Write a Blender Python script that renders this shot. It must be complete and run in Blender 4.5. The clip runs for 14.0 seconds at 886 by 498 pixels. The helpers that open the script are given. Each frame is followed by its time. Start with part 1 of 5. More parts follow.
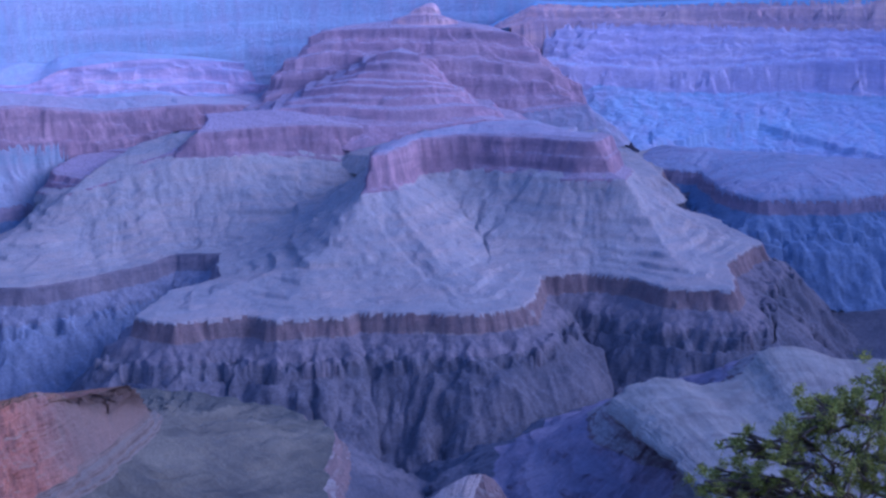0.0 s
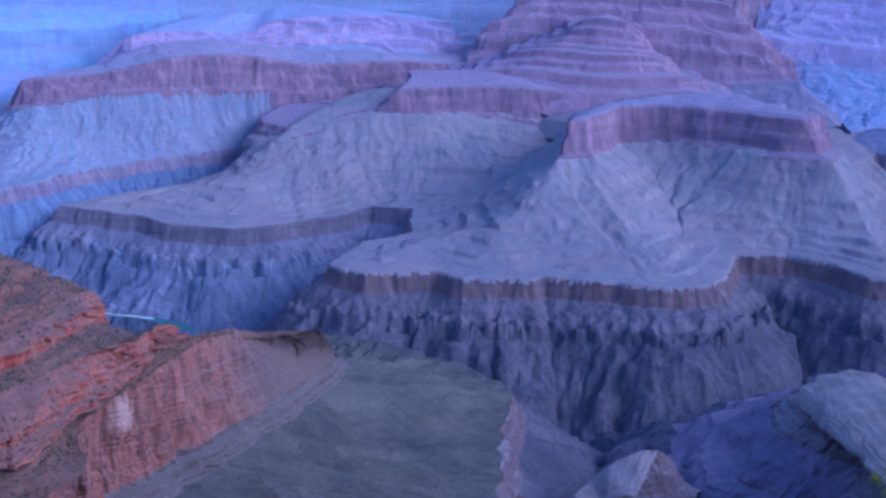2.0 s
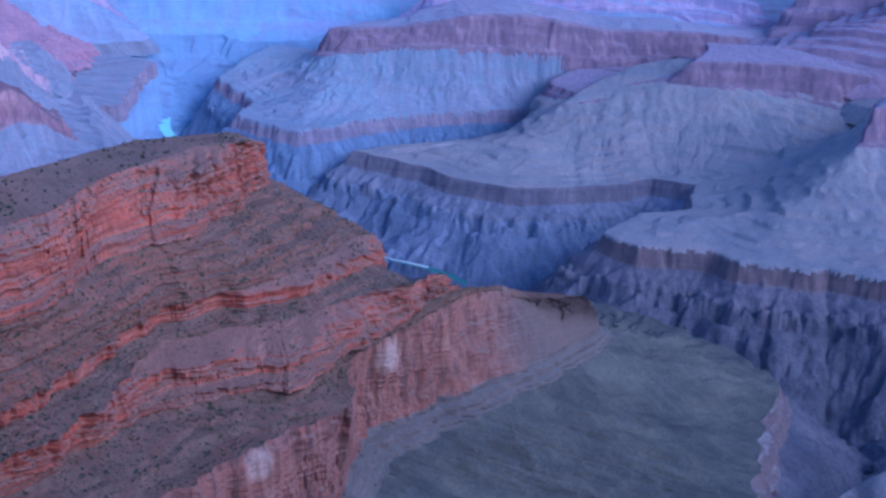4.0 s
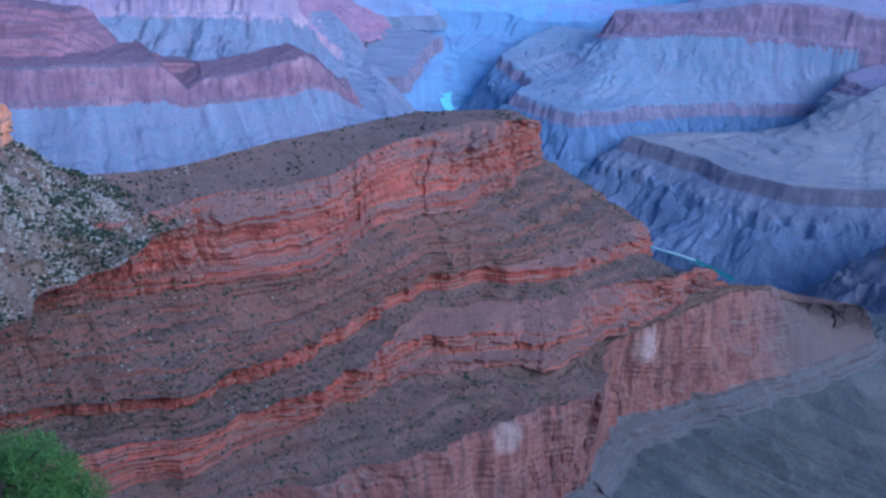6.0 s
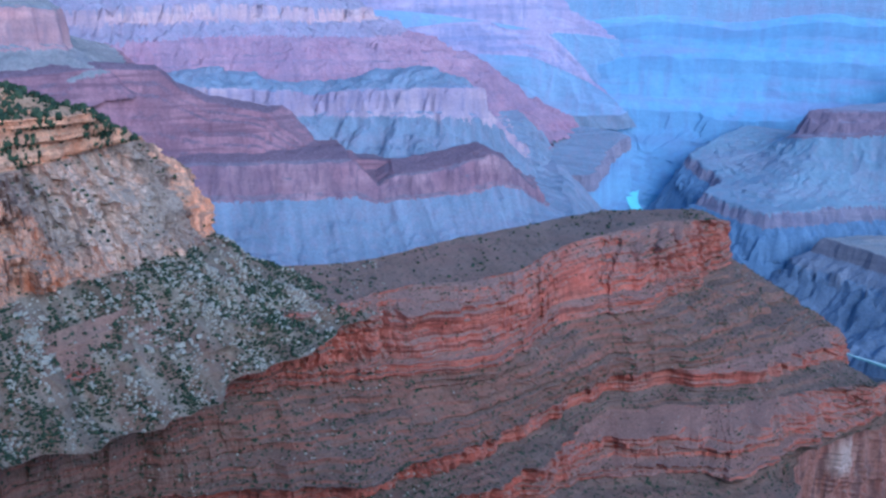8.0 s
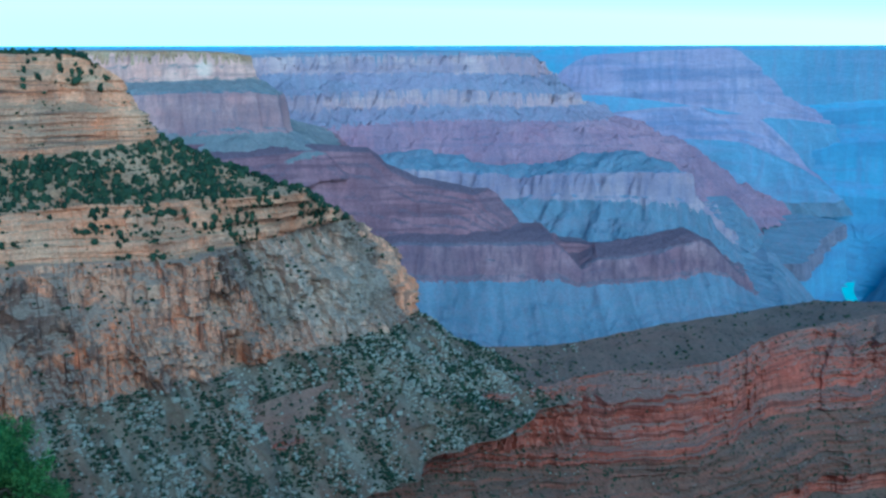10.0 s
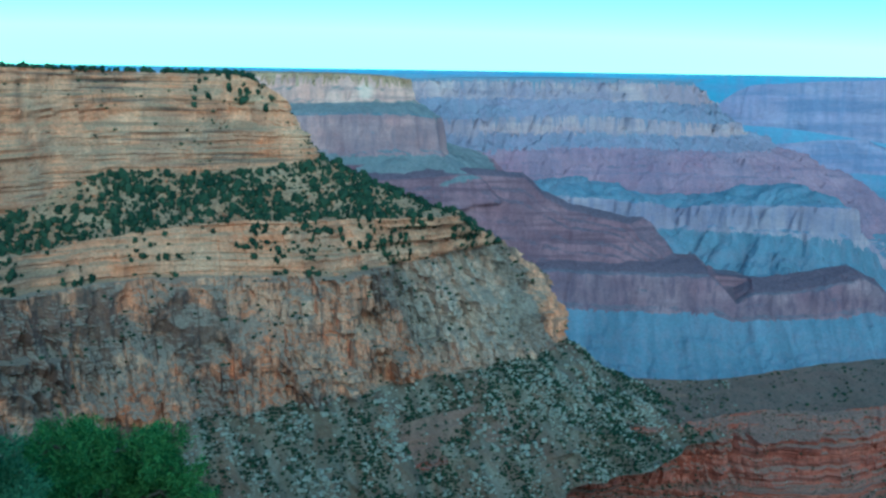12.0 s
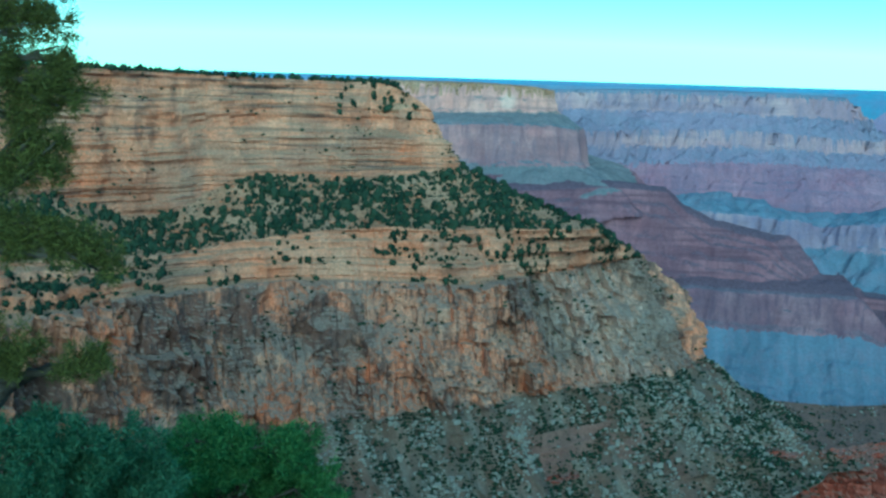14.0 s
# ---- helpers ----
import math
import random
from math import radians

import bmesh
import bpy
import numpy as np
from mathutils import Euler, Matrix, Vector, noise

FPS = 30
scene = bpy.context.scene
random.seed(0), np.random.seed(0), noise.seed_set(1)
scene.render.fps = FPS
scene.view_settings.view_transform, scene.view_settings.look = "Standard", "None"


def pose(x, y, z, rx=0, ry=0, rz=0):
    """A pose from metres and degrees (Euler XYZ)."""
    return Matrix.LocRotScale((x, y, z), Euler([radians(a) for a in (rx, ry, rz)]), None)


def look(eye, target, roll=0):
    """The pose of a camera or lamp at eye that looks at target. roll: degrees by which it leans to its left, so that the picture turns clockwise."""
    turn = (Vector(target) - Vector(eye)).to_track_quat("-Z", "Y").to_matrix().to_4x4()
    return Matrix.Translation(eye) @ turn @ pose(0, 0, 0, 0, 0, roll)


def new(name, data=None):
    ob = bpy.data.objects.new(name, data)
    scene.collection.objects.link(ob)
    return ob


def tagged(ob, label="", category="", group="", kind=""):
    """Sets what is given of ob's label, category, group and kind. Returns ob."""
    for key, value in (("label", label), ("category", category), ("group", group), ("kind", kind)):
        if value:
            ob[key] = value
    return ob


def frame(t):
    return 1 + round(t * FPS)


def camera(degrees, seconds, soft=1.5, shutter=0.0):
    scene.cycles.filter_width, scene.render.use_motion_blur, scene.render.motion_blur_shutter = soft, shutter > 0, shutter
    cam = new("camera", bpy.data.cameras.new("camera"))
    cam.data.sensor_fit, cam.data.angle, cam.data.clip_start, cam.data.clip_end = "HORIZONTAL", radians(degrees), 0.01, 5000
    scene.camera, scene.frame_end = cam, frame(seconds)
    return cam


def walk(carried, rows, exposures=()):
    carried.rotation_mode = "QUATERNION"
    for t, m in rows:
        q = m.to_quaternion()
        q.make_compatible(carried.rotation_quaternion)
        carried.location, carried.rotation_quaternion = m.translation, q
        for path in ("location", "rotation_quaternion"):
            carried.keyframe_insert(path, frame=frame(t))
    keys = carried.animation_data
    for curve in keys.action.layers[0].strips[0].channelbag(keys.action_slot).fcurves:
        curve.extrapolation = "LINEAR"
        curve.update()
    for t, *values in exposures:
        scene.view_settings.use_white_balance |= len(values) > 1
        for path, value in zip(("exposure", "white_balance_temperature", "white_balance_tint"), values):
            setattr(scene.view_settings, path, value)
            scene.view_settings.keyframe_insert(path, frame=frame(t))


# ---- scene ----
SOFT = 2.7
# camera: turned by hand from one spot on the rim, bearing / tilt / lean in degrees
cam = camera(42.25, 14.0, soft=SOFT)
PATH = [
    (0.0, 75.51, 2.33, 0.00),
    (0.5, 75.55, 2.49, 2.15),
    (1.0, 75.30, 2.15, 4.72),
    (1.5, 74.76, 1.46, 7.33),
    (2.0, 74.01, 0.74, 10.24),
    (2.5, 73.40, -0.01, 14.05),
    (3.0, 72.88, -0.85, 17.89),
    (3.5, 72.50, -1.15, 21.10),
    (4.0, 72.27, -1.02, 25.01),
    (4.2, 71.58, -0.98, 26.98),
    (6.3, 71.62, -1.39, 40.22),
    (6.5, 72.39, -1.21, 40.71),
    (7.0, 73.38, -0.21, 41.66),
    (7.5, 74.31, -0.91, 45.05),
    (8.0, 75.73, -0.42, 48.29),
    (8.2, 76.12, -0.02, 49.30),
    (10.3, 80.22, 0.16, 59.73),
    (10.5, 80.25, 0.34, 60.58),
    (11.0, 80.40, -0.29, 62.76),
    (11.5, 80.78, -0.44, 64.43),
    (12.0, 81.02, -0.88, 66.29),
    (12.5, 81.43, -1.44, 67.86),
    (13.0, 81.22, -1.61, 69.94),
    (13.5, 81.37, -1.36, 71.92),
    (14.0, 81.37, -1.67, 73.36),
]
walk(cam, [(t, pose(0, 0, 0, tilt, lean, bearing)) for t, tilt, lean, bearing in PATH],
     exposures=[(0.0, 1.15, 4630, 34), (4.0, 0.98, 4440, 21), (6.5, 1.07, 4380, 2), (8.0, 1.08, 4400, -6), (10.3, 0.46, 3750, -40), (12.0, 0.42, 3830, -49), (14.0, 0.39, 3930, -52)])
# ---------------------------------------------------------------- light
world = bpy.data.worlds.new("dawn_sky")
scene.world = world
world.use_nodes = True
sky = world.node_tree.nodes.new("ShaderNodeTexSky")
sky.sky_type, sky.sun_disc = "NISHITA", False
sky.sun_elevation, sky.sun_rotation, sky.altitude = radians(20), radians(105), 2100
sky.dust_density, sky.ozone_density = 0.1, 1.5
world.node_tree.nodes["Background"].inputs["Strength"].default_value = 0.13
# thin even haze: the sky near the horizon is hardly brighter than above
even = world.node_tree.nodes.new("ShaderNodeMix")
even.data_type, even.blend_type = "RGBA", "DARKEN"
even.inputs["Factor"].default_value, even.inputs["B"].default_value = 1.0, (9.5, 12.5, 15.0, 1)
world.node_tree.links.new(sky.outputs["Color"], even.inputs["A"])
world.node_tree.links.new(even.outputs["Result"], world.node_tree.nodes["Background"].inputs["Color"])
sun = new("sun", bpy.data.lights.new("sun", "SUN"))
sun.data.energy, sun.data.angle, sun.data.color = 1.85, radians(50), (1, 0.93, 0.86)
sun.matrix_world = look((0, 0, 0), (-math.sin(radians(105)), -math.cos(radians(105)), -math.tan(radians(20))))
# ---------------------------------------------------------------- terrain tools
PERM = np.random.RandomState(7).permutation(512).astype(np.int32) & 255
PERM = np.concatenate([PERM, PERM])
GRAD = np.random.RandomState(8).normal(size=(256, 3))
GRAD /= np.linalg.norm(GRAD, axis=1)[:, None]


def grain(p):
    """Gradient noise, about -0.7 to 0.7, at the rows of p."""
    i = np.floor(p).astype(np.int64)
    f = p - i
    w = f * f * f * (f * (f * 6 - 15) + 10)
    out = np.zeros(len(p))
    for dx in (0, 1):
        for dy in (0, 1):
            for dz in (0, 1):
                h = PERM[(PERM[(PERM[(i[:, 0] + dx) & 255] + i[:, 1] + dy) & 255] + i[:, 2] + dz) & 255]
                g = GRAD[h]
                d = (g * (f - np.array((dx, dy, dz)))).sum(axis=1)
                k = (w[:, 0] if dx else 1 - w[:, 0]) * (w[:, 1] if dy else 1 - w[:, 1]) * (w[:, 2] if dz else 1 - w[:, 2])
                out += d * k
    return out


def rough(p, octaves=4):
    out, a = np.zeros(len(p)), 1.0
    for k in range(octaves):
        out += a * grain(p * 2.0 ** k + 17.3 * k)
        a *= 0.5
    return out


def spline(points, u):
    """Catmull-Rom through points at the parameters u (0 .. len - 1)."""
    p = np.array(points, float)
    q = np.vstack([2 * p[0] - p[1], p, 2 * p[-1] - p[-2]])
    k = np.minimum(u.astype(int), len(p) - 2)
    t = (u - k)[:, None]
    a, b, c, d = q[k], q[k + 1], q[k + 2], q[k + 3]
    return 0.5 * (2 * b + (c - a) * t + (2 * a - 5 * b + 4 * c - d) * t ** 2 + (3 * b - a - 3 * c + d) * t ** 3)


def settle(p):
    """The country past 3 km drawn in towards the viewpoint, so that all of it stands within 5 km."""
    r = np.hypot(p[:, 0], p[:, 1])
    far = 3000 + 1850 * (1 - np.exp(-np.maximum(r - 3000, 0) / 1850))
    return p * np.where(r > 3000, far / np.maximum(r, 1), 1)[:, None]


def sheet(name, grid, material, parent=None, label="", smooth=False, flow=None):
    """One mesh from a grid of places (rows, columns, 3). flow: metres along and down the slope, for each place."""
    n, m = grid.shape[:2]
    v = settle(grid.reshape(-1, 3))
    i = np.arange(n * m).reshape(n, m)
    f = np.stack([i[:-1, :-1], i[1:, :-1], i[1:, 1:], i[:-1, 1:]], axis=-1).reshape(-1, 4)
    me = bpy.data.meshes.new(name)
    me.vertices.add(len(v))
    me.vertices.foreach_set("co", v.ravel())
    me.loops.add(f.size)
    me.loops.foreach_set("vertex_index", f.ravel())
    me.polygons.add(len(f))
    me.polygons.foreach_set("loop_start", np.arange(len(f)) * 4)
    me.polygons.foreach_set("use_smooth", np.full(len(f), smooth))
    me.update(calc_edges=True)
    if flow is not None:
        me.uv_layers.new(name="flow").data.foreach_set("uv", flow.reshape(-1, 2)[f.ravel()].astype(np.float32).ravel())
    me.materials.append(material)
    ob = new(name, me)
    ob.parent = parent
    return tagged(ob, label)


def stairs(n, steps, rng, face=0.75, share=0.6, last=False):
    """Fall and run of a flight of ledges, each a face and a bench (or, with last, a bench and a face), in n rows."""
    height = np.linspace(0.5, 1.5, steps) if last else rng.uniform(0.3, 2.0, steps)
    height /= height.sum()
    z, h = [0.0], [0.0]
    for s in height:
        z += [z[-1] + s * face, z[-1] + s]
        h += [h[-1] + s * 0.1, h[-1] + s]
    q = np.concatenate([[0], np.cumsum(np.tile([share, 1 - share], steps))])
    q = q / q[-1]
    x = np.linspace(0, 1, n)
    if last:
        return 1 - np.interp(1 - x, q, z), 1 - np.interp(1 - x, q, h)
    return np.interp(x, q, z), np.interp(x, q, h)


def offset(line, width, z):
    """A line that runs outside another, width metres further out and at the height z."""
    p = np.array(line, float)
    t = np.gradient(p[:, :2], axis=0)
    t /= np.linalg.norm(t, axis=1)[:, None] + 1e-9
    q = p.copy()
    q[:, :2] += np.reshape(width, (-1, 1)) * np.stack([t[:, 1], -t[:, 0]], axis=1)
    q[:, 2] = z
    return q


def below(line, width, drop):
    """A line width metres outside another and drop metres lower."""
    p = np.array(line, float)
    q = offset(p, width, 0)
    q[:, 2] = p[:, 2] - drop
    return q


def towards(line, place, share, rise=0.0):
    p = np.array(line, float)
    q = p + (np.array(place, float) - p) * share
    q[:, 2] += rise
    return q


def chance(i, j, seed):
    """A steady random number from 0 to 1 for each pair of whole numbers."""
    v = np.sin(i * 127.1 + j * 311.7 + seed * 74.7) * 43758.5453
    return v - np.floor(v)


def blocks(s, z, width, height, seed):
    """Jointed blocks: one depth for each block of rock along a face."""
    i = np.floor(s / width + 0.35 * chance(np.floor(s / width), 3, seed))
    return chance(i, np.floor(z / height + 2 * chance(i, 1, seed)), seed) - 0.5


def between(a, b, share):
    return np.array(a, float) * (1 - share) + np.array(b, float) * share


LAND = {}


def landform(name, label, lines, bands, columns, size=1.0, side=1, category="rock formation", seed=1, kind=""):
    """A body of rock lofted between contour lines from the top down. A band: part name, material, rows, style,
    buttress depth, fluting depth, bedding depth, label. size: how coarse its relief is. side: 1 or -1, which way is out."""
    rng = np.random.RandomState(seed)
    columns = int(columns * (0.78 if size >= 2.5 else 0.88))
    knots = [np.array(line, float) for line in lines]
    step = sum(np.linalg.norm(np.diff(k[:, :2], axis=0), axis=1) / np.maximum(np.linalg.norm(k[:-1, :2] + k[1:, :2], axis=1) / 2, 300) for k in knots)
    s = np.concatenate([[0], np.cumsum(step)])
    u = np.interp(np.linspace(0, s[-1], columns), s, np.arange(len(s)))
    curve = [spline(k, np.clip(u, 0, len(k) - 1)) for k in knots]
    middle = curve[len(curve) // 2]
    along = np.concatenate([[0], np.cumsum(np.linalg.norm(np.diff(middle[:, :2], axis=0), axis=1))])
    rows, marks, amps, wash, crag = [], [0], [], [], []
    for b, (part_name, material, n, style, big, fine, bed, text) in enumerate(bands):
        stepped = style[:6] in ("ledges", "layers", "scarps")
        if stepped:
            zf, hf = stairs(n + 1, int(style[6:]), rng, last=style[0] == "s")
        elif style == "gorge":
            q = np.linspace(0, 1, n + 1)
            zf, hf = 0.6 * q + 0.4 * (1 - (1 - q) ** 1.6), q
        elif style in ("slope", "fan", "wash"):
            q = np.linspace(0, 1, n + 1)
            zf, hf = 1 - (1 - q) ** (1.25 if style == "slope" else 1.2), q
        elif style == "flat":
            q = np.linspace(0, 1, n + 1)
            zf, hf = q ** 2, q
        else:
            zf = hf = np.linspace(0, 1, n + 1)
        for k in range(0 if b == 0 else 1, n + 1):
            a, c = curve[b], curve[b + 1]
            g = a.copy()
            level = np.full(columns, 3.7 * b + 2.0 * zf[k])
            worn = np.clip((0.6 if style[:3] == "lay" else 0.2) + 1.3 * grain(np.stack([along / (55 * size), level, level * 0], axis=1)), 0, 0.9) if stepped else 0 * along
            run = hf[k] + (zf[k] - hf[k]) * worn
            g[:, :2] += (c[:, :2] - a[:, :2]) * run[:, None]
            g[:, 2] += (c[:, 2] - a[:, 2]) * zf[k]
            rows.append(g)
            fade = 1 - 0.9 * hf[k] if style == "fan" else 1 - 0.4 * hf[k] if style == "wash" else 1
            q = k / n
            wash.append({"flat": 0.3 * (1 - q) * min(1, 6 * q), "slope": 0.3 * min(1, 5 * q) * (1 - 0.8 * q ** 4), "fan": 0.3 * min(1, 5 * q) * (1 - 0.9 * q ** 3), "wash": 0.9 * min(1, 4 * q) * (1 - 0.8 * q ** 3)}.get(style, 0) * big)
            crag.append(big * min(1, 4 * q) if style == "gorge" else 0)
            amps.append((big * fade, fine * fade, bed * fade, big * fade * (0.2 if stepped else 1)))
        marks.append(len(rows) - 1)
    grid, amps = np.array(rows), np.array(amps, float)
    for _ in range(2):
        amps[1:-1] = (amps[:-2] + 2 * amps[1:-1] + amps[2:]) / 4
    down = np.concatenate([[np.zeros(columns)], np.cumsum(np.linalg.norm(np.diff(grid, axis=0), axis=2), axis=0)])
    flow = np.stack([np.broadcast_to(along, down.shape), down], axis=2)
    t = np.gradient(curve[len(curve) // 2][:, :2], axis=0)
    for _ in range(max(4, columns // 60)):
        t[1:-1] = (t[:-2] + t[1:-1] + t[2:]) / 3
    t /= np.linalg.norm(t, axis=1)[:, None] + 1e-9
    out = side * np.stack([t[:, 1], -t[:, 0]], axis=1)
    flat = grid.reshape(-1, 3)
    z_band = flat[:, 2] / (90 * size)
    big, fine, bed, sag = (np.repeat(amps[:, k], columns) for k in range(4))
    w = flat / size
    fine = fine * np.clip(0.75 + 1.5 * grain(np.stack([np.tile(along, len(rows)) / (260 * size), z_band, 0 * z_band], axis=1)), 0.25, 1.3)
    z = flat[:, 2] / size
    s = np.tile(along, len(rows)) / size + 5 * rough(w * (1 / 40, 1 / 40, 1 / 25) + 71, 2)
    d = big * (0.5 - 2.0 * np.abs(rough(w * (1 / 130, 1 / 130, 1 / 500), 3))) + big * 0.75 * (0.35 - 1.9 * np.abs(rough(w * (1 / 48, 1 / 48, 1 / 220) + 40, 2)))
    d += fine * (1.0 * blocks(s, z, 23, 45, seed) + 0.8 * blocks(s, z, 8, 17, seed + 1) + 0.25 * blocks(s, z, 3.7, 5, seed + 2))
    joint = s / 14 + 0.4 * chance(np.floor(s / 14), 2, seed)
    d -= 0.45 * np.minimum(fine, 14) * ((joint - np.floor(joint)) < 0.10) * (chance(np.floor(joint), np.floor(z / 40), seed) > 0.75)
    d += fine * 0.4 * (0.4 - 2 * np.abs(rough(w * (1 / 13, 1 / 13, 1 / 45) + 9, 3)))
    d += bed * (1.2 * (chance(np.floor(z / 4.3 + 0.25 * rough(w / 60, 1)), 5, seed) - 0.5) + rough(w * (1 / 70, 1 / 70, 1 / 5.0) + 5, 2))
    lift = 0.35 * np.minimum(sag, 14 * size) * rough(w * (1 / 45, 1 / 45, 1 / 45) + 60, 4)
    # gullies that run down the slopes, and the ribs of the gorge walls
    fall = down.ravel() / size
    way = np.tile(along, len(rows)) / size + 9 * rough(np.stack([w[:, 0] / 90, w[:, 1] / 90, fall / 120], axis=1) + 31, 3)
    ribs = lambda wide, long, at: np.abs(grain(np.stack([way / wide, fall / long, 0 * fall + at], axis=1))) * 2
    gully = ribs(60, 420, seed + 0.5) - 0.45 + 0.5 * (ribs(23, 200, seed + 4.5) - 0.45) + 0.22 * (ribs(9, 90, seed + 8.5) - 0.45)
    lift += np.minimum(np.repeat(wash, columns), 16 * size) * gully
    rib = 0.5 - ribs(48, 330, seed + 2.5) + 0.6 * (0.45 - ribs(20, 150, seed + 6.5)) + 0.3 * (0.45 - ribs(8, 60, seed + 7.5))
    d += np.repeat(crag, columns) * rib
    lift += 0.35 * np.repeat(crag, columns) * rib
    flat[:, :2] += np.tile(out, (len(rows), 1)) * d[:, None]
    flat[:, 2] += lift
    grid = flat.reshape(len(rows), columns, 3)
    owner = tagged(new(name), label, category, kind=kind)
    for b, (part_name, material, n, style, *_, text) in enumerate(bands):
        piece = grid[marks[b]:marks[b + 1] + 1]
        sheet(part_name, piece, material, owner, text, flow=flow[marks[b]:marks[b + 1] + 1])
        LAND[name, part_name] = piece
    return owner


def closed(line, back=1.1, tuck=0.15):
    """A ring from an open line: it runs back behind the line, away from the viewpoint, and draws in towards its middle."""
    p = np.array(line, float)
    mid = p.mean(axis=0)
    ends = [(q + (mid - q) * (tuck, tuck, 0)) * (back, back, 1) for q in (p[-1], p[0])] if back > 1 else []
    return np.vstack([p, *ends])


def away(line, share):
    """A line drawn out from the viewpoint by a share, or by one for each of its points."""
    return [tuple(c * k for c in p) for p, k in zip(line, np.broadcast_to(share, len(line)))]


def nearest(x, y, rings):
    """Signed distance to the closest of some rings (more than 0 inside), and the way along it and its height at the nearest place."""
    best, run, level = np.full(len(x), -1e9), np.zeros(len(x)), np.zeros(len(x))
    start = 0.0
    for ring in rings:
        d, s, z, inside = np.full(len(x), 1e9), np.zeros(len(x)), np.zeros(len(x)), np.zeros(len(x), bool)
        for a, c in zip(ring, np.roll(ring, -1, axis=0)):
            v = c[:2] - a[:2]
            length = np.hypot(*v) + 1e-6
            t = np.clip(((x - a[0]) * v[0] + (y - a[1]) * v[1]) / length ** 2, 0, 1)
            e = np.hypot(x - a[0] - t * v[0], y - a[1] - t * v[1])
            closer = e < d
            d = np.where(closer, e, d)
            s = np.where(closer, start + t * length, s)
            z = np.where(closer, a[2] + t * (c[2] - a[2]), z)
            if a[1] != c[1]:
                inside ^= ((a[1] > y) != (c[1] > y)) & (x < a[0] + (y - a[1]) * v[0] / (c[1] - a[1]))
            start += length
        d = np.where(inside, d, -d)
        closer = d > best
        best, run, level = np.where(closer, d, best), np.where(closer, s, run), np.where(closer, z, level)
    return best, run, level


def creased(along, fall, wide, long, seed):
    """Ribs from 0 (along a crease) to about 1, drawn out down the slope."""
    return np.minimum(np.abs(grain(np.stack([along / wide, fall / long, 0 * fall + seed + 0.5], axis=1))) * 2.4, 1.2)


def rise(style, f, rng, broken):
    """How far a slope has climbed (0 to 1) at the share f of its run."""
    if style == "cliff":
        return np.interp(f, [0, 0.30, 0.42, 0.50, 0.66, 1], [0, 0.13, 0.50, 0.56, 0.93, 1])
    if style[:5] == "steps":
        n = int(style[5:])
        tall = rng.uniform(0.5, 1.6, n)
        z = np.concatenate([[0], np.cumsum(tall) / tall.sum()])
        q, h = [], []
        for k in range(n):
            q += [k / n, (k + 0.74) / n]
            h += [z[k], z[k] + 0.3 * (z[k + 1] - z[k])]
        return np.interp(f, q + [1], h + [1])
    if style == "apron":
        h = 0.3 * f + 0.7 * f ** 2.1
        for place, tall in ((0.12, 0.03), (0.22, 0.05), (0.36, 0.06), (0.50, 0.07), (0.66, 0.08), (0.80, 0.06)):
            h = h + broken * tall * (np.clip((f - place) / 0.022, 0, 1) - np.clip((f - place + 0.08) / 0.16, 0, 1))
        return h
    return f


